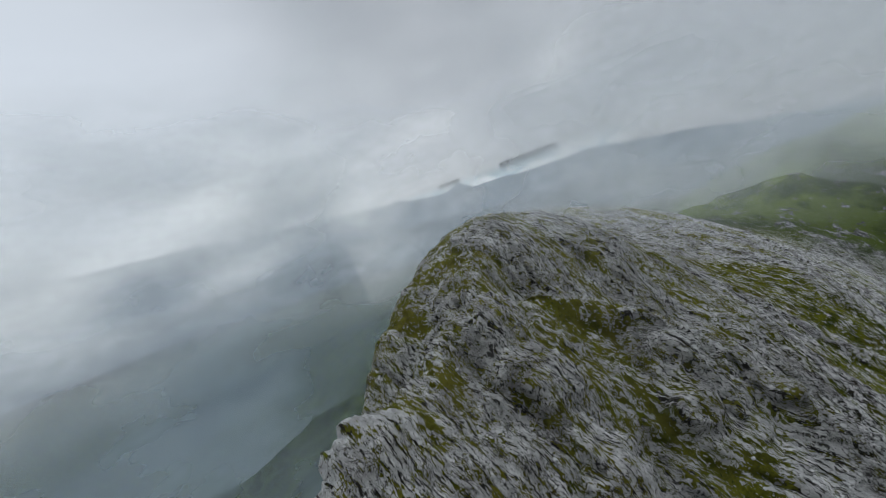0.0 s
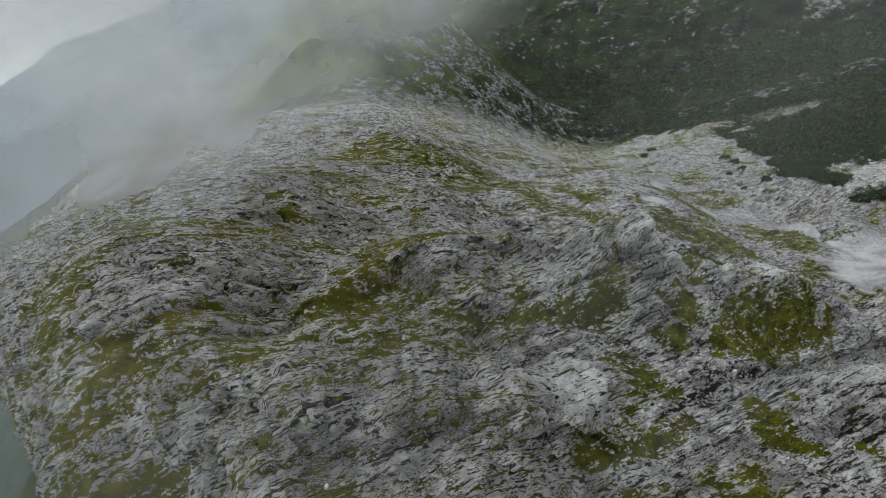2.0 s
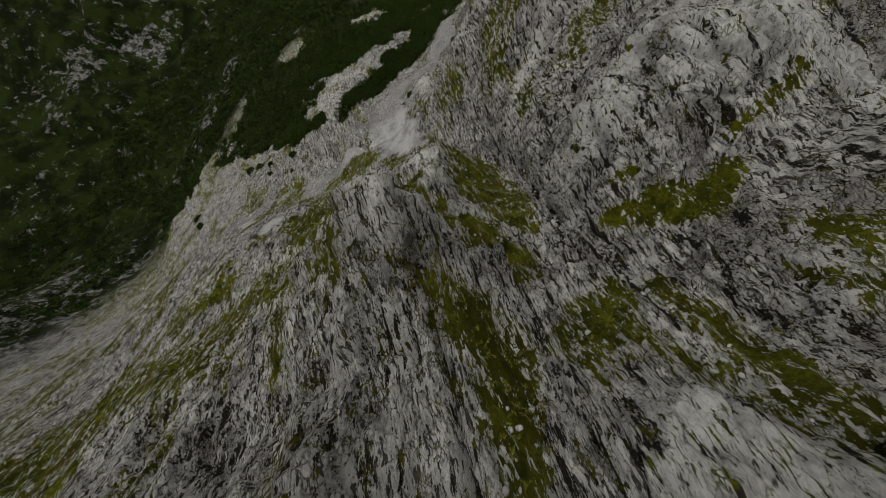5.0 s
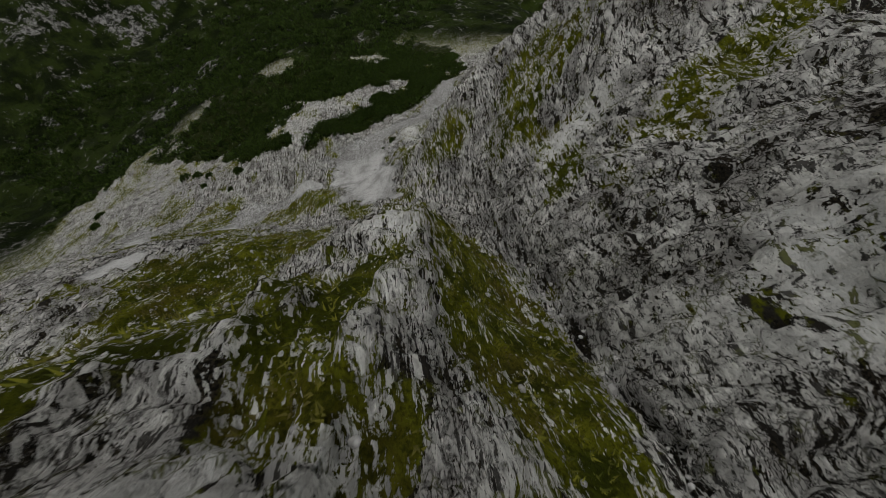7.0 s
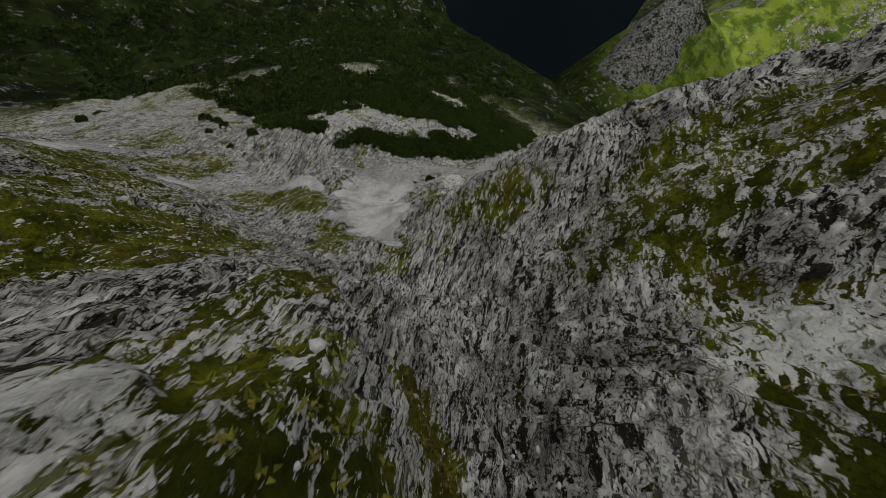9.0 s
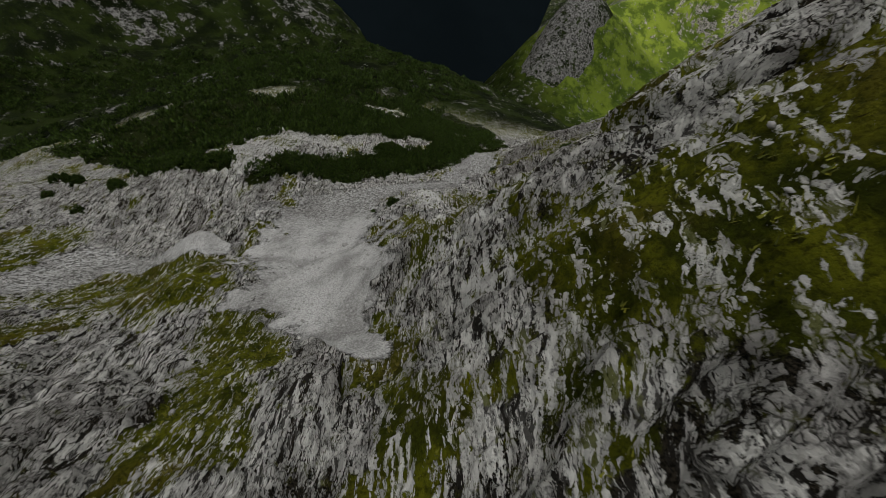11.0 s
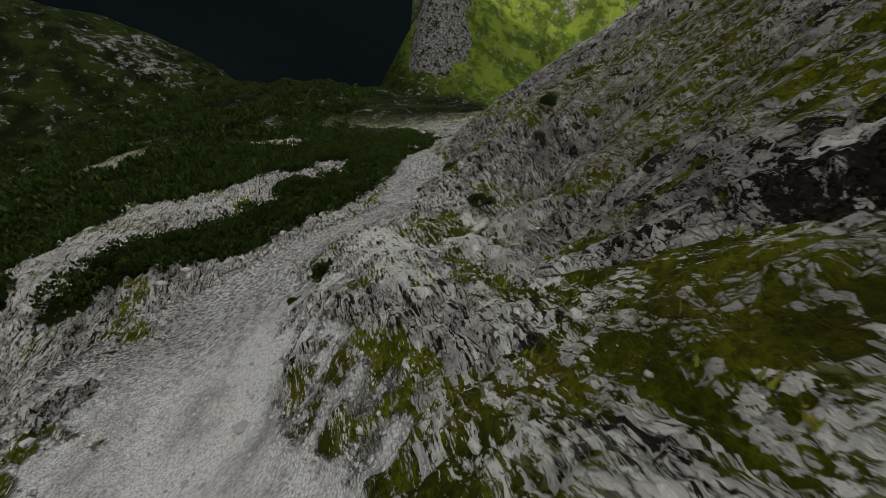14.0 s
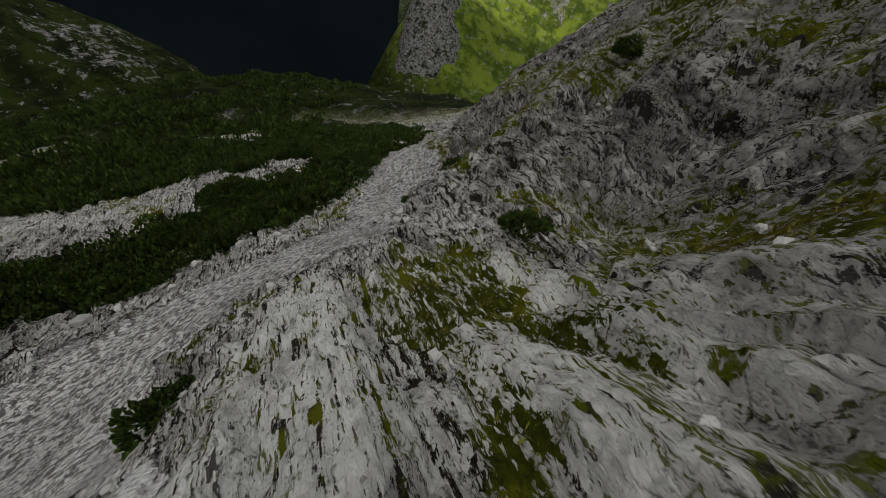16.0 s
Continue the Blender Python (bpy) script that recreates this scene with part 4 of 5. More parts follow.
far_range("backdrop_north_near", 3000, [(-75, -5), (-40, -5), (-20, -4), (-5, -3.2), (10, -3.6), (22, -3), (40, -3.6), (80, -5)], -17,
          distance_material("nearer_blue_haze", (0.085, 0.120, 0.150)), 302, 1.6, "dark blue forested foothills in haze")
# near-black glow: the cloud shade on this mountainside is in its colour
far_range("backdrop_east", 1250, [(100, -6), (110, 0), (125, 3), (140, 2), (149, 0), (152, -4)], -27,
          distance_material("shaded_mountain", (0.0045, 0.0078, 0.0105)), 303, 1.5, "dark blue mountainside with deep cloud shade put into its colour")


def south_peak():
    """The sunlit peak across the valley: crags and meadows."""
    x, y = np.meshgrid(np.arange(70.0, 470.0, 4.5), np.arange(-1080.0, -550.0, 4.5))
    u, v = (x - 70) / 400, (y + 1080) / 530
    inside = smooth(0, 0.15, u) * smooth(0, 0.15, 1 - u) * smooth(0, 0.12, 1 - v) * smooth(0, 0.1, v)
    ribs = 1 - np.abs(2 * fbm(x + 0.3 * y, y * 0.4, 60, 5, 610, 0.55) - 1)
    spur, _ = near_line(x, y, [(300, -585, 0), (318, -660, 0), (335, -740, 0)])
    lift = 24 * (ribs - 0.55) + 8 * (fbm(x, y, 22, 4, 612) - 0.5) + 26 * (1 - smooth(10, 70, spur)) - 10 * (1 - smooth(60, 110, np.abs(spur - 80)))
    z = land(x, y) - 12 + inside * (14 + lift)
    dy, dx = np.gradient(z, 4.5, 4.5)
    up = 1 / np.sqrt(1 + dx**2 + dy**2)
    green = smooth(0.60, 0.80, up + 0.30 * (fbm(x, y, 45, 4, 615) - 0.5)) * smooth(25, 60, spur)
    zero = np.zeros(x.shape)
    mesh = sheet("backdrop_south", np.stack([x, y, z], -1), {"turf": green * 2.2 - 0.5, "wild": zero + 1, "sunlit_green": np.clip(smooth(50, 90, spur) * smooth(0.5, 0.7, fbm(x, y, 80, 3, 616) + 0.25), 0, 1), "bare": zero + 1, "gravel": zero, "pines": zero, "dim": zero, "slab": zero, "cliff": zero})
    mesh.materials.append(ground_mesh.materials[0])
    return tagged(new("backdrop_south", mesh), "sunlit green peak with a grey rock spur", "mountain", kind="structure")


south_peak()


def mist_material(name, density, size, color=(0.90, 0.93, 0.96)):
    m = Nodes(name)
    p = m.place()
    wisps = m.map(m.noise(m.scaled(p, (1, 1, 1.8)), 1 / size, 5, 0.55), 0.28, 0.72, 0.25, 1.0)
    thick = m.math("MULTIPLY", m.math("MULTIPLY", wisps, m.field("fade")), density)
    clear, lit, behind = (m.tree.nodes.new(k) for k in ("ShaderNodeBsdfTransparent", "ShaderNodeBsdfDiffuse", "ShaderNodeBsdfTranslucent"))
    both, out = m.tree.nodes.new("ShaderNodeMixShader"), m.tree.nodes.new("ShaderNodeMixShader")
    lit.inputs[0].default_value = behind.inputs[0].default_value = (*color, 1)
    both.inputs[0].default_value = 0.5
    m.tree.links.new(lit.outputs[0], both.inputs[1])
    m.tree.links.new(behind.outputs[0], both.inputs[2])
    m.plug(out.inputs[0], thick)
    m.tree.links.new(clear.outputs[0], out.inputs[1])
    m.tree.links.new(both.outputs[0], out.inputs[2])
    m.tree.links.new(out.outputs[0], m.out.inputs[0])
    return m.material


def mist_bank(far, az_from, az_to, low, high, density, size, seed, label, color=(0.90, 0.93, 0.96), centre=(0, 0, 0)):
    """A bank of drifting mist round the summit, thin at all its edges: low and high in degrees of elevation."""
    u, v = np.meshgrid(np.linspace(0, 1, 50), np.linspace(0, 1, 24))
    az, el = np.radians(az_from + (az_to - az_from) * u), np.radians(low + (high - low) * v)
    r = far * (1 + 0.25 * (fbm(u * 10, v * 6, 3, 3, seed) - 0.5))
    places = np.stack([r * np.sin(az), r * np.cos(az), r * np.tan(el)], -1) + centre
    fade = smooth(0, 0.30, u) * smooth(0, 0.30, 1 - u) * smooth(0, 0.40, v) * smooth(0, 0.25, 1 - v)
    mesh = sheet("mist_bank", places, {"fade": fade})
    mesh.materials.append(mist_material("mist", density, size, color))
    return tagged(new("mist_bank", mesh), label, "mist", kind="stuff")


mist_bank(1400, -125, 28, -19, 18, 0.95, 500, 401, "pale cloud filling the valley head")
mist_bank(700, -125, 20, -42, 4, 0.55, 300, 405, "blue grey haze over the deep valley", (0.42, 0.52, 0.62))
mist_bank(420, -115, 5, -15, 24, 0.70, 180, 402, "bright white mist drifting off the west face")
mist_bank(260, 12, 78, -22, 24, 0.82, 120, 403, "grey mist clinging to the green ridge")
mist_bank(95, -75, 58, -24, 26, 0.20, 60, 404, "thin veil of mist behind the summit crest")
mist_bank(34, 2, 72, -26, 12, 0.45, 26, 406, "pale mist lying over the summit plateau", centre=(6, 18, 4))
mist_bank(52, -2, 80, -24, 14, 0.60, 34, 407, "pale mist lying over the summit plateau", centre=(6, 18, 4))
mist_bank(42, -115, -4, -68, -8, 0.60, 40, 408, "blue grey mist below the west face", (0.46, 0.55, 0.64), centre=(8, 14, 2))


def drift(ahead, density, seed, gap):
    """A puff of cloud over the bowl, thick above and thin below, with a clear gap in it."""
    u, v = np.meshgrid(np.linspace(-1, 1, 70), np.linspace(0, 1, 46))
    across, z = 34 * u, -14 + 44 * v
    far = ahead + 1.2 * fbm(across, z, 9, 3, seed)
    places = np.stack([0.591 * far + 0.513 * across + 6.6, 0.513 * far - 0.591 * across + 5.5, 0.781 * z - 1.3], -1)
    off = np.hypot(across - gap[0], z - gap[1])
    fade = smooth(0, 0.5, 1 - np.abs(u)) * (0.05 + 0.95 * smooth(-5, 5, z)) * smooth(0, 0.25, v) * smooth(0, 0.3, 1 - v) * smooth(2.0, 6.0, off)
    mesh = sheet("mist_drift", places, {"fade": fade})
    bm = bmesh.new()
    bm.from_mesh(mesh)
    bm.verts.ensure_lookup_table()
    clear = [bm.verts[k] for k in np.nonzero(off.ravel() < 2.2)[0]]
    bmesh.ops.delete(bm, geom=clear, context="VERTS")
    bm.to_mesh(mesh)
    bm.free()
    mesh.materials.append(mist_material("drifting_mist", density, 14))
    return tagged(new("mist_drift", mesh), "thin grey cloud drifting over the rocky bowl", "mist", kind="stuff")


for ahead, seed, gap in ((10.0, 431, (-12.4, 6.7)), (12.0, 432, (-13.1, 5.9)), (14.5, 433, (-13.8, 4.9))):
    drift(ahead, 0.11, seed, gap)


def far_cumulus():
    """A row of cumulus far behind the range, its sunlight painted as glow, with blue sky between."""
    u, v = np.meshgrid(np.linspace(0, 1, 60), np.linspace(0, 1, 12))
    az, el = np.radians(-9 + 40 * u), np.radians(-0.6 + (1.6 + 3.4 * u) * v)
    mesh = sheet("backdrop_clouds", np.stack([4700 * np.sin(az), 4700 * np.cos(az), 4700 * np.tan(el)], -1), {"fade": smooth(0, 0.15, u) * smooth(0, 0.15, 1 - u) * smooth(0, 0.55, 1 - v), "low": 1 - v})
    m = Nodes("far_cumulus")
    p = m.place()
    puff = m.total((m.noise(p, 0.0065, 8, 0.62), 1.0), (m.field("low"), 0.26), (m.noise(p, 0.0016, 2), 0.5))
    color = m.mix(m.map(puff, 0.80, 0.92), (0.42, 0.56, 0.62), (0.70, 0.76, 0.78))
    glow, clear, out = (m.tree.nodes.new(k) for k in ("ShaderNodeEmission", "ShaderNodeBsdfTransparent", "ShaderNodeMixShader"))
    m.plug(glow.inputs[0], color)
    m.plug(out.inputs[0], m.field("fade"))
    m.tree.links.new(clear.outputs[0], out.inputs[1])
    m.tree.links.new(glow.outputs[0], out.inputs[2])
    m.tree.links.new(out.outputs[0], m.out.inputs[0])
    mesh.materials.append(m.material)
    return tagged(new("backdrop_clouds", mesh), "sunlit white cumulus clouds over the far range", "clouds", kind="structure")


def unseen_shade_cloud():
    """A thick unseen cloud added to block the sun from the near slopes; the far peak stays in sunshine."""
    toward = -(sun.matrix_world.to_3x3() @ Vector((0, 0, -1)))
    across = Vector((-toward.y, toward.x, 0)).normalized()
    bm = bmesh.new()
    bmesh.ops.create_icosphere(bm, subdivisions=5, radius=1.0)
    for v in bm.verts:
        v.co *= 1 + 0.10 * noise.fractal(v.co * 2.5, 0.9, 2.0, 5)
        v.co = Vector((v.co.x * 640, v.co.y * 500, v.co.z * 150))
    mesh = bpy.data.meshes.new("cloud")
    bm.to_mesh(mesh)
    bm.free()
    mesh.shade_smooth()
    mesh.materials.append(CLOUD_WHITE)
    ob = new("cloud", mesh)
    up = toward.cross(across)
    turn = Matrix((up, across, toward)).transposed().to_4x4()
    ob.matrix_world = Matrix.Translation(Vector((110, -60, -90)) + toward * 1900 + across * CLOUD_SHIFT) @ turn
    return tagged(ob, "thick grey cloud, out of view, added to shade the near slopes", "cloud", kind="structure")


m = Nodes("cloud_white")
CLOUD_WHITE = m.done((0.60, 0.63, 0.66), 1.0)
CLOUD_SHIFT = 198.0
unseen_shade_cloud()
far_cumulus()


# ---- things on the ground ----
def ground_height(x, y):
    i, j = np.clip(np.searchsorted(GX, x) - 1, 0, len(GX) - 2), np.clip(np.searchsorted(GY, y) - 1, 0, len(GY) - 2)
    u, v = (x - GX[i]) / (GX[i + 1] - GX[i]), (y - GY[j]) / (GY[j + 1] - GY[j])
    h = PLACES[..., 2]
    return (h[j, i] * (1 - u) + h[j, i + 1] * u) * (1 - v) + (h[j + 1, i] * (1 - u) + h[j + 1, i + 1] * u) * v


def field_at(values, x, y):
    i, j = np.clip(np.searchsorted(GX, x), 0, len(GX) - 1), np.clip(np.searchsorted(GY, y), 0, len(GY) - 1)
    return values[j, i]


def part(name, bm, material, parent, label=""):
    mesh = bpy.data.meshes.new(name)
    bm.to_mesh(mesh)
    bm.free()
    mesh.materials.append(material)
    ob = new(name, mesh)
    ob.parent = parent
    return tagged(ob, label)


def soup(name, points, faces, material):
    """A mesh from arrays of points and of triangles."""
    mesh = bpy.data.meshes.new(name)
    mesh.vertices.add(len(points))
    mesh.vertices.foreach_set("co", np.asarray(points, np.float32).ravel())
    mesh.loops.add(faces.size)
    mesh.loops.foreach_set("vertex_index", faces.astype(np.int32).ravel())
    mesh.polygons.add(len(faces))
    mesh.polygons.foreach_set("loop_start", np.arange(0, faces.size, 3, dtype=np.int32))
    mesh.update(calc_edges=True)
    mesh.materials.append(material)
    return mesh


def needle_material():
    m = Nodes("pine_needles")
    p = m.place()
    info = m.tree.nodes.new("ShaderNodeNewGeometry")
    own = m.map(info.outputs["Random Per Island"], 0, 1)
    color = m.mix(own, (0.016, 0.032, 0.006), (0.076, 0.135, 0.021))
    color = m.mix(m.map(m.noise(p, 1.4, 4), 0.45, 0.65, 0, 0.6), color, (0.066, 0.092, 0.017))
    return m.done(color, 0.7)


NEEDLES = needle_material()
BARK = plain_material("pine_bark", (0.085, 0.060, 0.042), 0.9, 0.35, 9.0)


def sprays(rnd, count, wide, high, length):
    """Needle sprays over a bush with several humps: arrays of points and triangles."""
    humps = rnd.uniform(-0.55, 0.55, (5, 2)) * wide
    size = rnd.uniform(0.35, 0.6, 5)
    size[0], humps[0] = 0.75, (0, 0)
    which = rnd.choice(5, count, p=size / size.sum())
    az, up = rnd.uniform(0, 2 * np.pi, count), np.arcsin(rnd.uniform(-0.15, 1, count))
    depth = rnd.uniform(0.55, 1.05, count) ** 0.6
    out = np.stack([np.cos(az) * np.cos(up), np.sin(az) * np.cos(up), np.sin(up)], -1)
    centre = np.stack([humps[which, 0], humps[which, 1], np.zeros(count)], -1)
    base = centre + out * np.stack([size[which] * wide * 0.6, size[which] * wide * 0.6, (0.35 + size[which]) * high * 0.75], -1) * depth[:, None]
    base[:, 2] = np.maximum(base[:, 2], 0.04 * high)
    tip_way = out * 0.6 + (0, 0, 0.75) + rnd.normal(0, 0.35, (count, 3))
    tip_way /= np.linalg.norm(tip_way, axis=1)[:, None]
    side = np.cross(tip_way, rnd.normal(0, 1, (count, 3)))
    side /= np.linalg.norm(side, axis=1)[:, None] + 1e-9
    other = np.cross(tip_way, side)
    span = length * rnd.uniform(0.6, 1.4, count)[:, None]
    tip = base + tip_way * span
    mid = base + tip_way * span * 0.45
    w = 0.26 * span
    points = np.stack([base, mid + side * w, tip, mid - side * w, mid + other * w, mid - other * w], 1)
    at = np.arange(count)[:, None, None] * 6
    faces = at + np.array([[0, 1, 2], [0, 2, 3], [0, 4, 2], [0, 2, 5]])[None]
    return points.reshape(-1, 3), faces.reshape(-1, 3)


def dwarf_pine(seed, wide, high):
    """A dwarf mountain pine: crooked stems from one root, and a crown of needle sprays."""
    rnd = np.random.default_rng(seed)
    root = new("dwarf_pine")
    for k in range(4):
        bm = bmesh.new()
        a, tall = rnd.uniform(0, 2 * np.pi), high * rnd.uniform(0.6, 0.95)
        last = None
        for n in range(6):
            u = n / 5
            r = 0.055 * high * (1 - 0.8 * u)
            c = Vector((math.cos(a) * wide * 0.45 * u**0.8 + rnd.normal(0, 0.03), math.sin(a) * wide * 0.45 * u**0.8 + rnd.normal(0, 0.03), tall * u**1.4 - 0.15))
            ring = [bm.verts.new(c + Vector((r * math.cos(q), r * math.sin(q), 0))) for q in (0, 1.05, 2.09, 3.14, 4.19, 5.24)]
            if last:
                for i in range(6):
                    bm.faces.new((last[i], last[(i + 1) % 6], ring[(i + 1) % 6], ring[i]))
            last = ring
        bm.faces.new(last)
        part("stem", bm, BARK, root, "crooked brown pine stem")
    points, faces = sprays(rnd, 1100, wide, high, 0.15 * (wide + high) / 2)
    crown = new("crown", soup("crown", points, faces, NEEDLES))
    crown.parent = root
    return tagged(root, "dark green dwarf mountain pine growing on limestone scree", "shrub", group="dwarf pines")


rng = np.random.default_rng(11)
KINDS = [dwarf_pine(61, 2.0, 1.9), dwarf_pine(62, 2.6, 1.8), dwarf_pine(63, 1.7, 2.0)]
# places, and how much larger than the model
LONE = [
    (92.4, -55.8, 2, 1.0), (93.6, -52.6, 2, 0.35), (93.2, -57.0, 0, 0.8), (81.3, -71.2, 0, 1.0), (82.0, -71.9, 2, 0.6), (89.6, -88.6, 2, 1.35), (90.3, -89.6, 0, 1.1),
    (93.0, -82.0, 1, 0.4), (77, -88.5, 0, 0.9), (206, 8, 1, 1.6), (176, -21, 0, 1.5), (168, -24, 1, 1.3), (153, -23, 2, 1.0), (137, -27, 1, 1.1), (146, -18, 0, 0.9), (132, -20, 0, 0.7), (186, 12, 1, 1.2),
]
spots = list(LONE)
while len(spots) < 130:
    x, y = rng.uniform(112, 150), rng.uniform(-122, -28)
    if pines_at(np.array([x]), np.array([y]))[0] > 0.6 and x - 118 + 0.2 * (y + 70) < 20:
        if all((x - a) ** 2 + (y - b) ** 2 > 2.0 for a, b, *_ in spots):
            spots.append((x, y, int(rng.integers(3)), rng.uniform(0.9, 1.5)))
for n, (x, y, kind, size) in enumerate(spots):
    where = pose(x, y, float(ground_height(x, y)) - 0.12, rng.normal(0, 4), rng.normal(0, 4), rng.uniform(0, 360)) @ Matrix.Diagonal((size, size, size * rng.uniform(0.85, 1.1), 1))
    if n < 3:
        bush = KINDS[n]
        bush.matrix_world = where
    else:
        bush = copy_thing(KINDS[kind], Matrix.Identity(4))
        bush.matrix_basis = where


def thicket(count, low, high, length, per_bush, seed, keep):
    """Dwarf pines past counting, all in one mesh."""
    rnd = np.random.default_rng(seed)
    x, y = rnd.uniform(low[0], high[0], count * 8), rnd.uniform(low[1], high[1], count * 8)
    dense = pines_at(x, y) * (1 - gravel_at(x, y))
    fine = (dense > 0.55) & keep(x, y)
    x, y = x[fine][:count], y[fine][:count]
    z = ground_height(x, y)
    points, faces = [], []
    models = [sprays(rnd, per_bush, 2.3, 1.7, length) for _ in range(6)]
    at = 0
    for k in range(len(x)):
        p, f = models[k % 6]
        a, size = rnd.uniform(0, 2 * np.pi), rnd.uniform(0.85, 1.6)
        c, s = math.cos(a) * size, math.sin(a) * size
        points.append(np.stack([p[:, 0] * c - p[:, 1] * s + x[k], p[:, 0] * s + p[:, 1] * c + y[k], p[:, 2] * size + z[k] - 0.15], -1))
        faces.append(f + at)
        at += len(p)
    mesh = soup("pine_thicket", np.concatenate(points), np.concatenate(faces), NEEDLES)
    return tagged(new("pine_thicket", mesh), "dense dark green dwarf pine thicket over rocky slopes", "shrubs", kind="stuff")


thicket(1100, (108, -150), (175, -20), 0.40, 120, 71, lambda x, y: x - 118 + 0.2 * (y + 70) < 55)
thicket(6000, (140, -330), (400, 130), 0.85, 28, 72, lambda x, y: x - 118 + 0.2 * (y + 70) >= 22)


def stone_mesh(name, seed, flat=0.7):
    """A broken stone with flat faces."""
    rnd = random.Random(seed)
    bm = bmesh.new()
    bmesh.ops.create_icosphere(bm, subdivisions=1, radius=0.5)
    for v in bm.verts:
        v.co *= rnd.uniform(0.72, 1.15)
    for _ in range(4):
        n = Vector((rnd.gauss(0, 1), rnd.gauss(0, 1), rnd.gauss(0, 1))).normalized()
        for v in bm.verts:
            over = v.co.dot(n) - 0.36
            if over > 0:
                v.co -= n * over
    for v in bm.verts:
        v.co.x *= 1.25
        v.co.z *= flat
    mesh = bpy.data.meshes.new(name)
    bm.to_mesh(mesh)
    bm.free()
    mesh.materials.append(STONE)
    return mesh


def stone_material():
    m = Nodes("broken_limestone")
    p = m.place()
    info = m.tree.nodes.new("ShaderNodeObjectInfo")
    island = m.tree.nodes.new("ShaderNodeNewGeometry")
    own = m.math("FRACT", m.math("ADD", info.outputs["Random"], island.outputs["Random Per Island"]))
    grain = m.noise(p, 6.0, 7, 0.65)
    color = m.mix(m.map(own, 0, 1), (0.26, 0.255, 0.25), (0.50, 0.495, 0.49))
    color = m.mix(m.map(grain, 0.48, 0.66, 0, 0.6), color, (0.22, 0.21, 0.20))
    return m.done(color, 0.92, m.bump(grain, 0.06, 0.8))


STONE = stone_material()
STONES = [stone_mesh("stone", 80 + k, 0.55 + 0.08 * (k % 5)) for k in range(8)]


# boulders along the lower edge of the thicket and on the ledges
for x, y, size in [(116.5, -63, 1.7), (117.5, -66, 1.2), (115, -70, 1.5), (116, -74, 1.1), (113, -78, 1.4), (112, -76, 0.9), (109, -80, 1.2), (118, -58, 1.3), (117, -54, 1.6), (115, -50, 1.0), (110, -72, 0.8), (104, -62, 0.9), (98, -46, 0.8), (87, -41, 0.9), (100, -36, 0.8), (74, -64, 0.7), (73.5, -66, 0.6), (75, -70, 0.6), (83, -60.5, 0.9), (28.6, 4.0, 0.6), (26.2, 7.4, 0.5), (32, -1.4, 0.6), (36.5, -6.5, 0.5), (92, -78, 1.0), (105, -82, 1.3), (107, -88, 1.1), (96, -66, 0.8)]:
    rock = new("boulder", STONES[int(rng.integers(8))])
    rock.matrix_world = pose(x, y, float(ground_height(x, y)) + 0.12 * size, rng.uniform(-25, 25), rng.uniform(-25, 25), rng.uniform(0, 360)) @ Matrix.Diagonal((size, size, size, 1))
    tagged(rock, "pale angular limestone boulder lying on the slope", "boulder", group="boulders on the slope")


def scatter(count, box, seed, weight):
    rnd = np.random.default_rng(seed)
    x, y = rnd.uniform(box[0], box[1], count), rnd.uniform(box[2], box[3], count)
    chance = weight(x, y)
    kept = rnd.uniform(0, 1, count) < chance
    return x[kept], y[kept], rnd


def stones_joined(name, x, y, size, rnd, label):
    z, verts, faces, at = ground_height(x, y), [], [], 0
    shapes = []
    for mesh in STONES:
        co = np.array([v.co for v in mesh.vertices])
        shapes.append((co, np.array([p.vertices[:] for p in mesh.polygons])))
    for k in range(len(x)):
        co, tri = shapes[k % 8]
        a = rnd.uniform(0, 2 * np.pi)
        c, s = math.cos(a) * size[k], math.sin(a) * size[k]
        verts.append(np.stack([co[:, 0] * c - co[:, 1] * s + x[k], co[:, 0] * s + co[:, 1] * c + y[k], co[:, 2] * size[k] + z[k] + 0.1 * size[k]], -1))
        faces.append(tri + at)
        at += len(co)
    mesh = soup(name, np.concatenate(verts), np.concatenate(faces), STONE)
    return tagged(new(name, mesh), label, "stones", kind="stuff")


x, y, r = scatter(60000, (58, 126, -115, -8), 91, lambda x, y: 0.4 * field_at(gravel, x, y))
stones_joined("scree_stones", x, y, 0.07 + 0.26 * r.uniform(0, 1, len(x)) ** 4, r, "loose grey limestone scree stones")
x, y, r = scatter(26000, (0, 125, -100, 62), 92, lambda x, y: 0.40 * field_at(turf, x, y) * (1 - field_at(gravel, x, y)))
stones_joined("turf_stones", x, y, 0.08 + 0.34 * r.uniform(0, 1, len(x)) ** 3, r, "pale stones lying scattered over the turf")


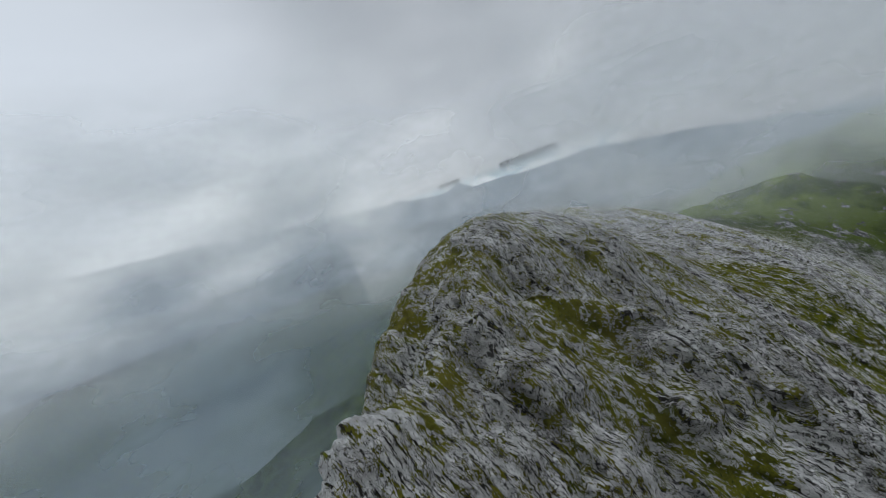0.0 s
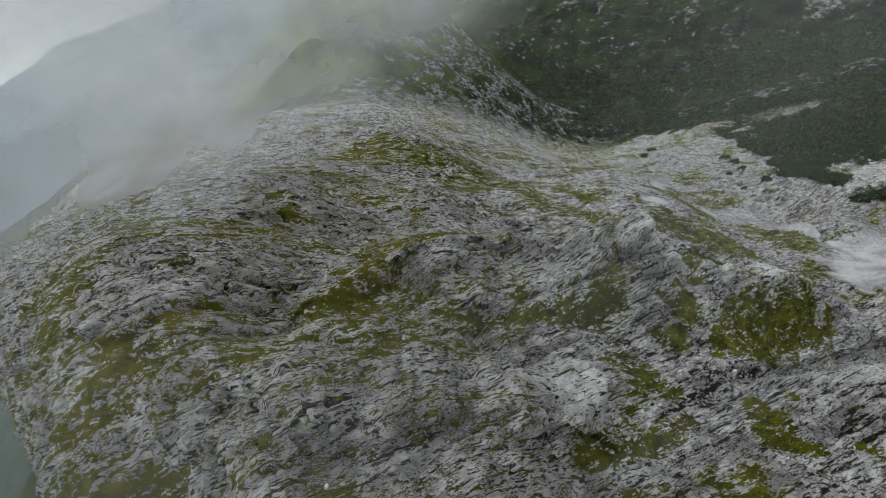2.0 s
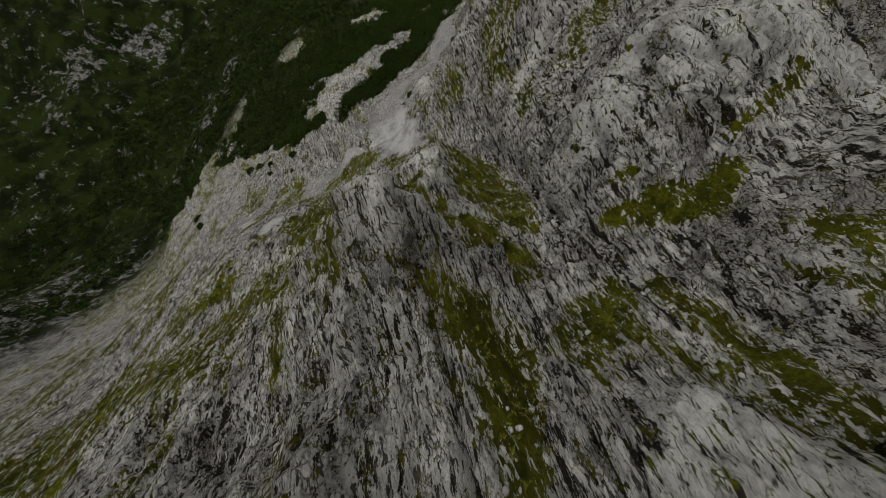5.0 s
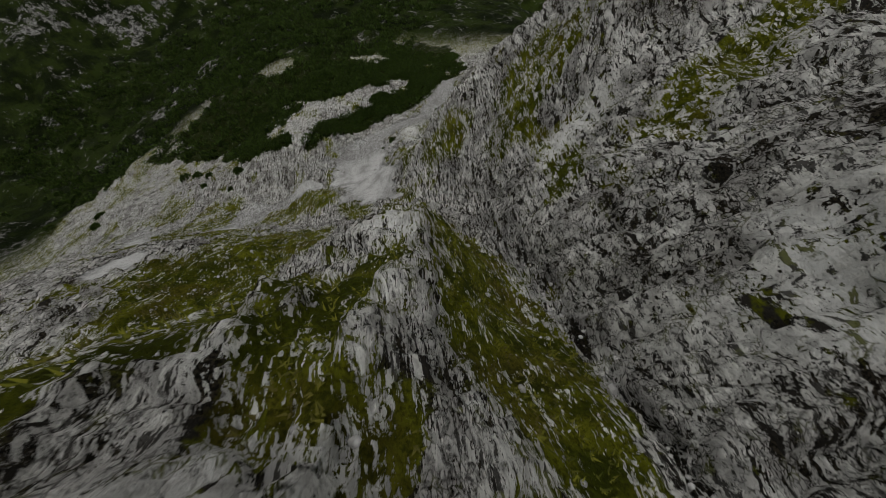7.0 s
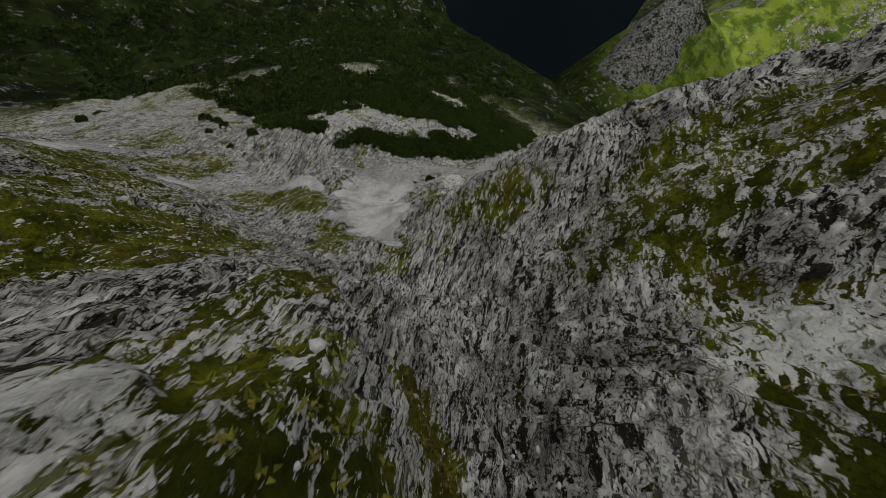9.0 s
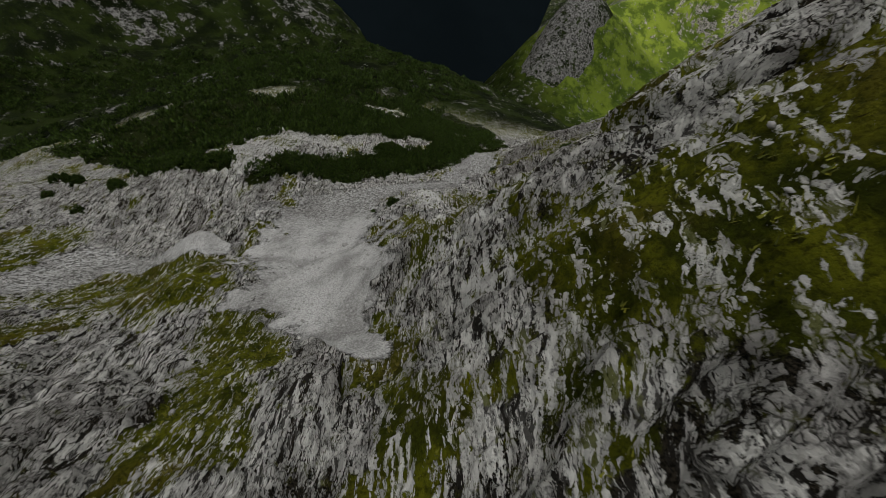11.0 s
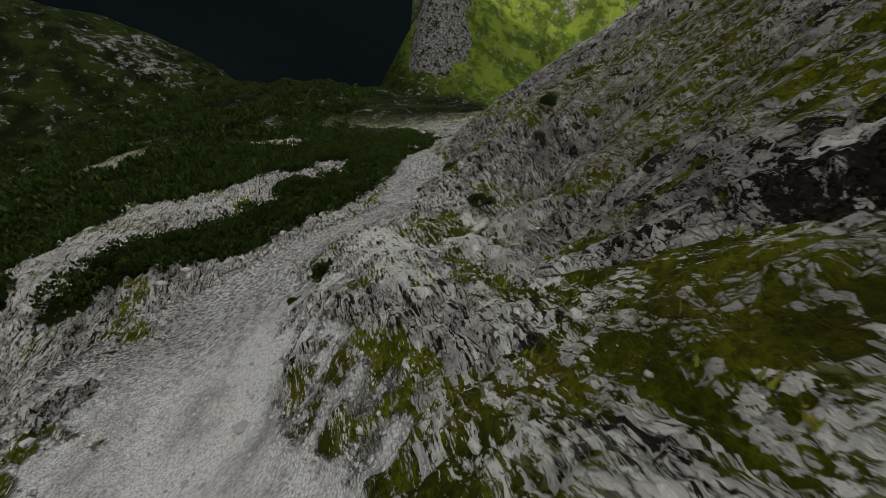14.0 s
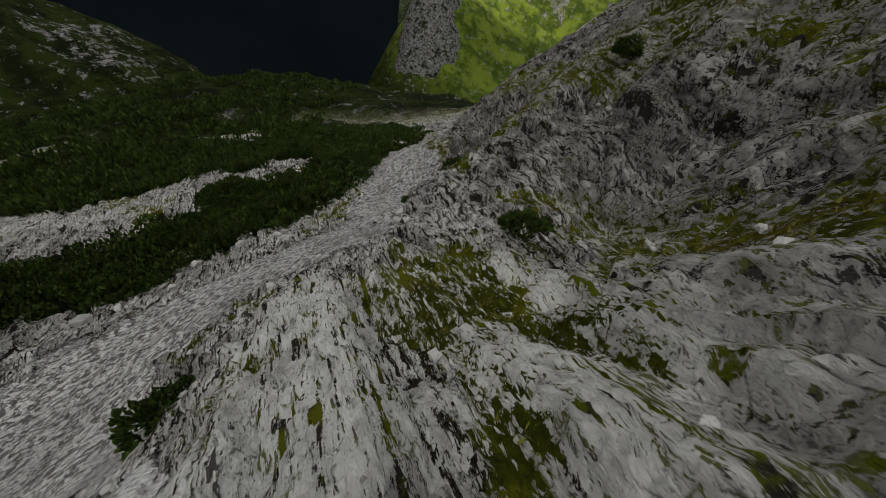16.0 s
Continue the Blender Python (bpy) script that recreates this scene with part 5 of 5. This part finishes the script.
x, y, r = scatter(16000, (15, 60, -30, 20), 93, lambda x, y: 0.8 * smooth(0.3, 0.9, field_at(split, x, y)))
stones_joined("gully_stones", x, y, 0.08 + 0.28 * r.uniform(0, 1, len(x)) ** 3, r, "loose grey stones in the gully bed")


def tuft_material():
    m = Nodes("alpine_grass")
    info = m.tree.nodes.new("ShaderNodeNewGeometry")
    own = m.map(info.outputs["Random Per Island"], 0, 1)
    color = m.mix(own, (0.060, 0.070, 0.008), (0.200, 0.200, 0.020))
    color = m.mix(m.map(m.noise(m.place(), 0.19, 4), 0.48, 0.62, 0, 0.6), color, (0.110, 0.080, 0.030))
    return m.done(color, 0.85)


def tufts(count, box, seed):
    """Grass tufts on the turf, past counting, in one mesh."""
    x, y, rnd = scatter(count, box, seed, lambda x, y: smooth(0.35, 0.9, field_at(turf, x, y)) * (1 - field_at(gravel, x, y)))
    n, blades = len(x), 5
    z = ground_height(x, y)
    base = np.repeat(np.stack([x, y, z - 0.04], -1), blades, 0) + rnd.normal(0, 0.06, (n * blades, 3)) * (1, 1, 0)
    a = rnd.uniform(0, 2 * np.pi, n * blades)
    tall = rnd.uniform(0.14, 0.34, n * blades)
    lean = np.stack([np.cos(a), np.sin(a), np.full(n * blades, 1.3)], -1) * tall[:, None] * 0.7
    side = np.stack([-np.sin(a), np.cos(a), 0 * a], -1) * 0.045
    points = np.stack([base - side, base + side, base + lean], 1).reshape(-1, 3)
    faces = np.arange(n * blades * 3).reshape(-1, 3)
    mesh = soup("turf_grass", points, faces, GRASS)
    return tagged(new("turf_grass", mesh), "olive green alpine grass tufts on the ledges", "grass", kind="stuff")


GRASS = tuft_material()
tufts(90000, (-5, 110, -100, 62), 95)

# the stones nearest to the way are pieces of their own
x, y, r = scatter(3000, (72, 100, -75, -28), 97, lambda x, y: 0.5 * field_at(gravel, x, y) + 0.12)
for k in range(min(300, len(x))):
    piece = new("stone", STONES[k % 8])
    size = 0.15 + 0.32 * r.uniform() ** 2
    piece.parent = ground
    piece.matrix_world = pose(x[k], y[k], float(ground_height(x[k], y[k])) + 0.08 * size, r.uniform(-30, 30), r.uniform(-30, 30), r.uniform(0, 360)) @ Matrix.Diagonal((size, size, size, 1))
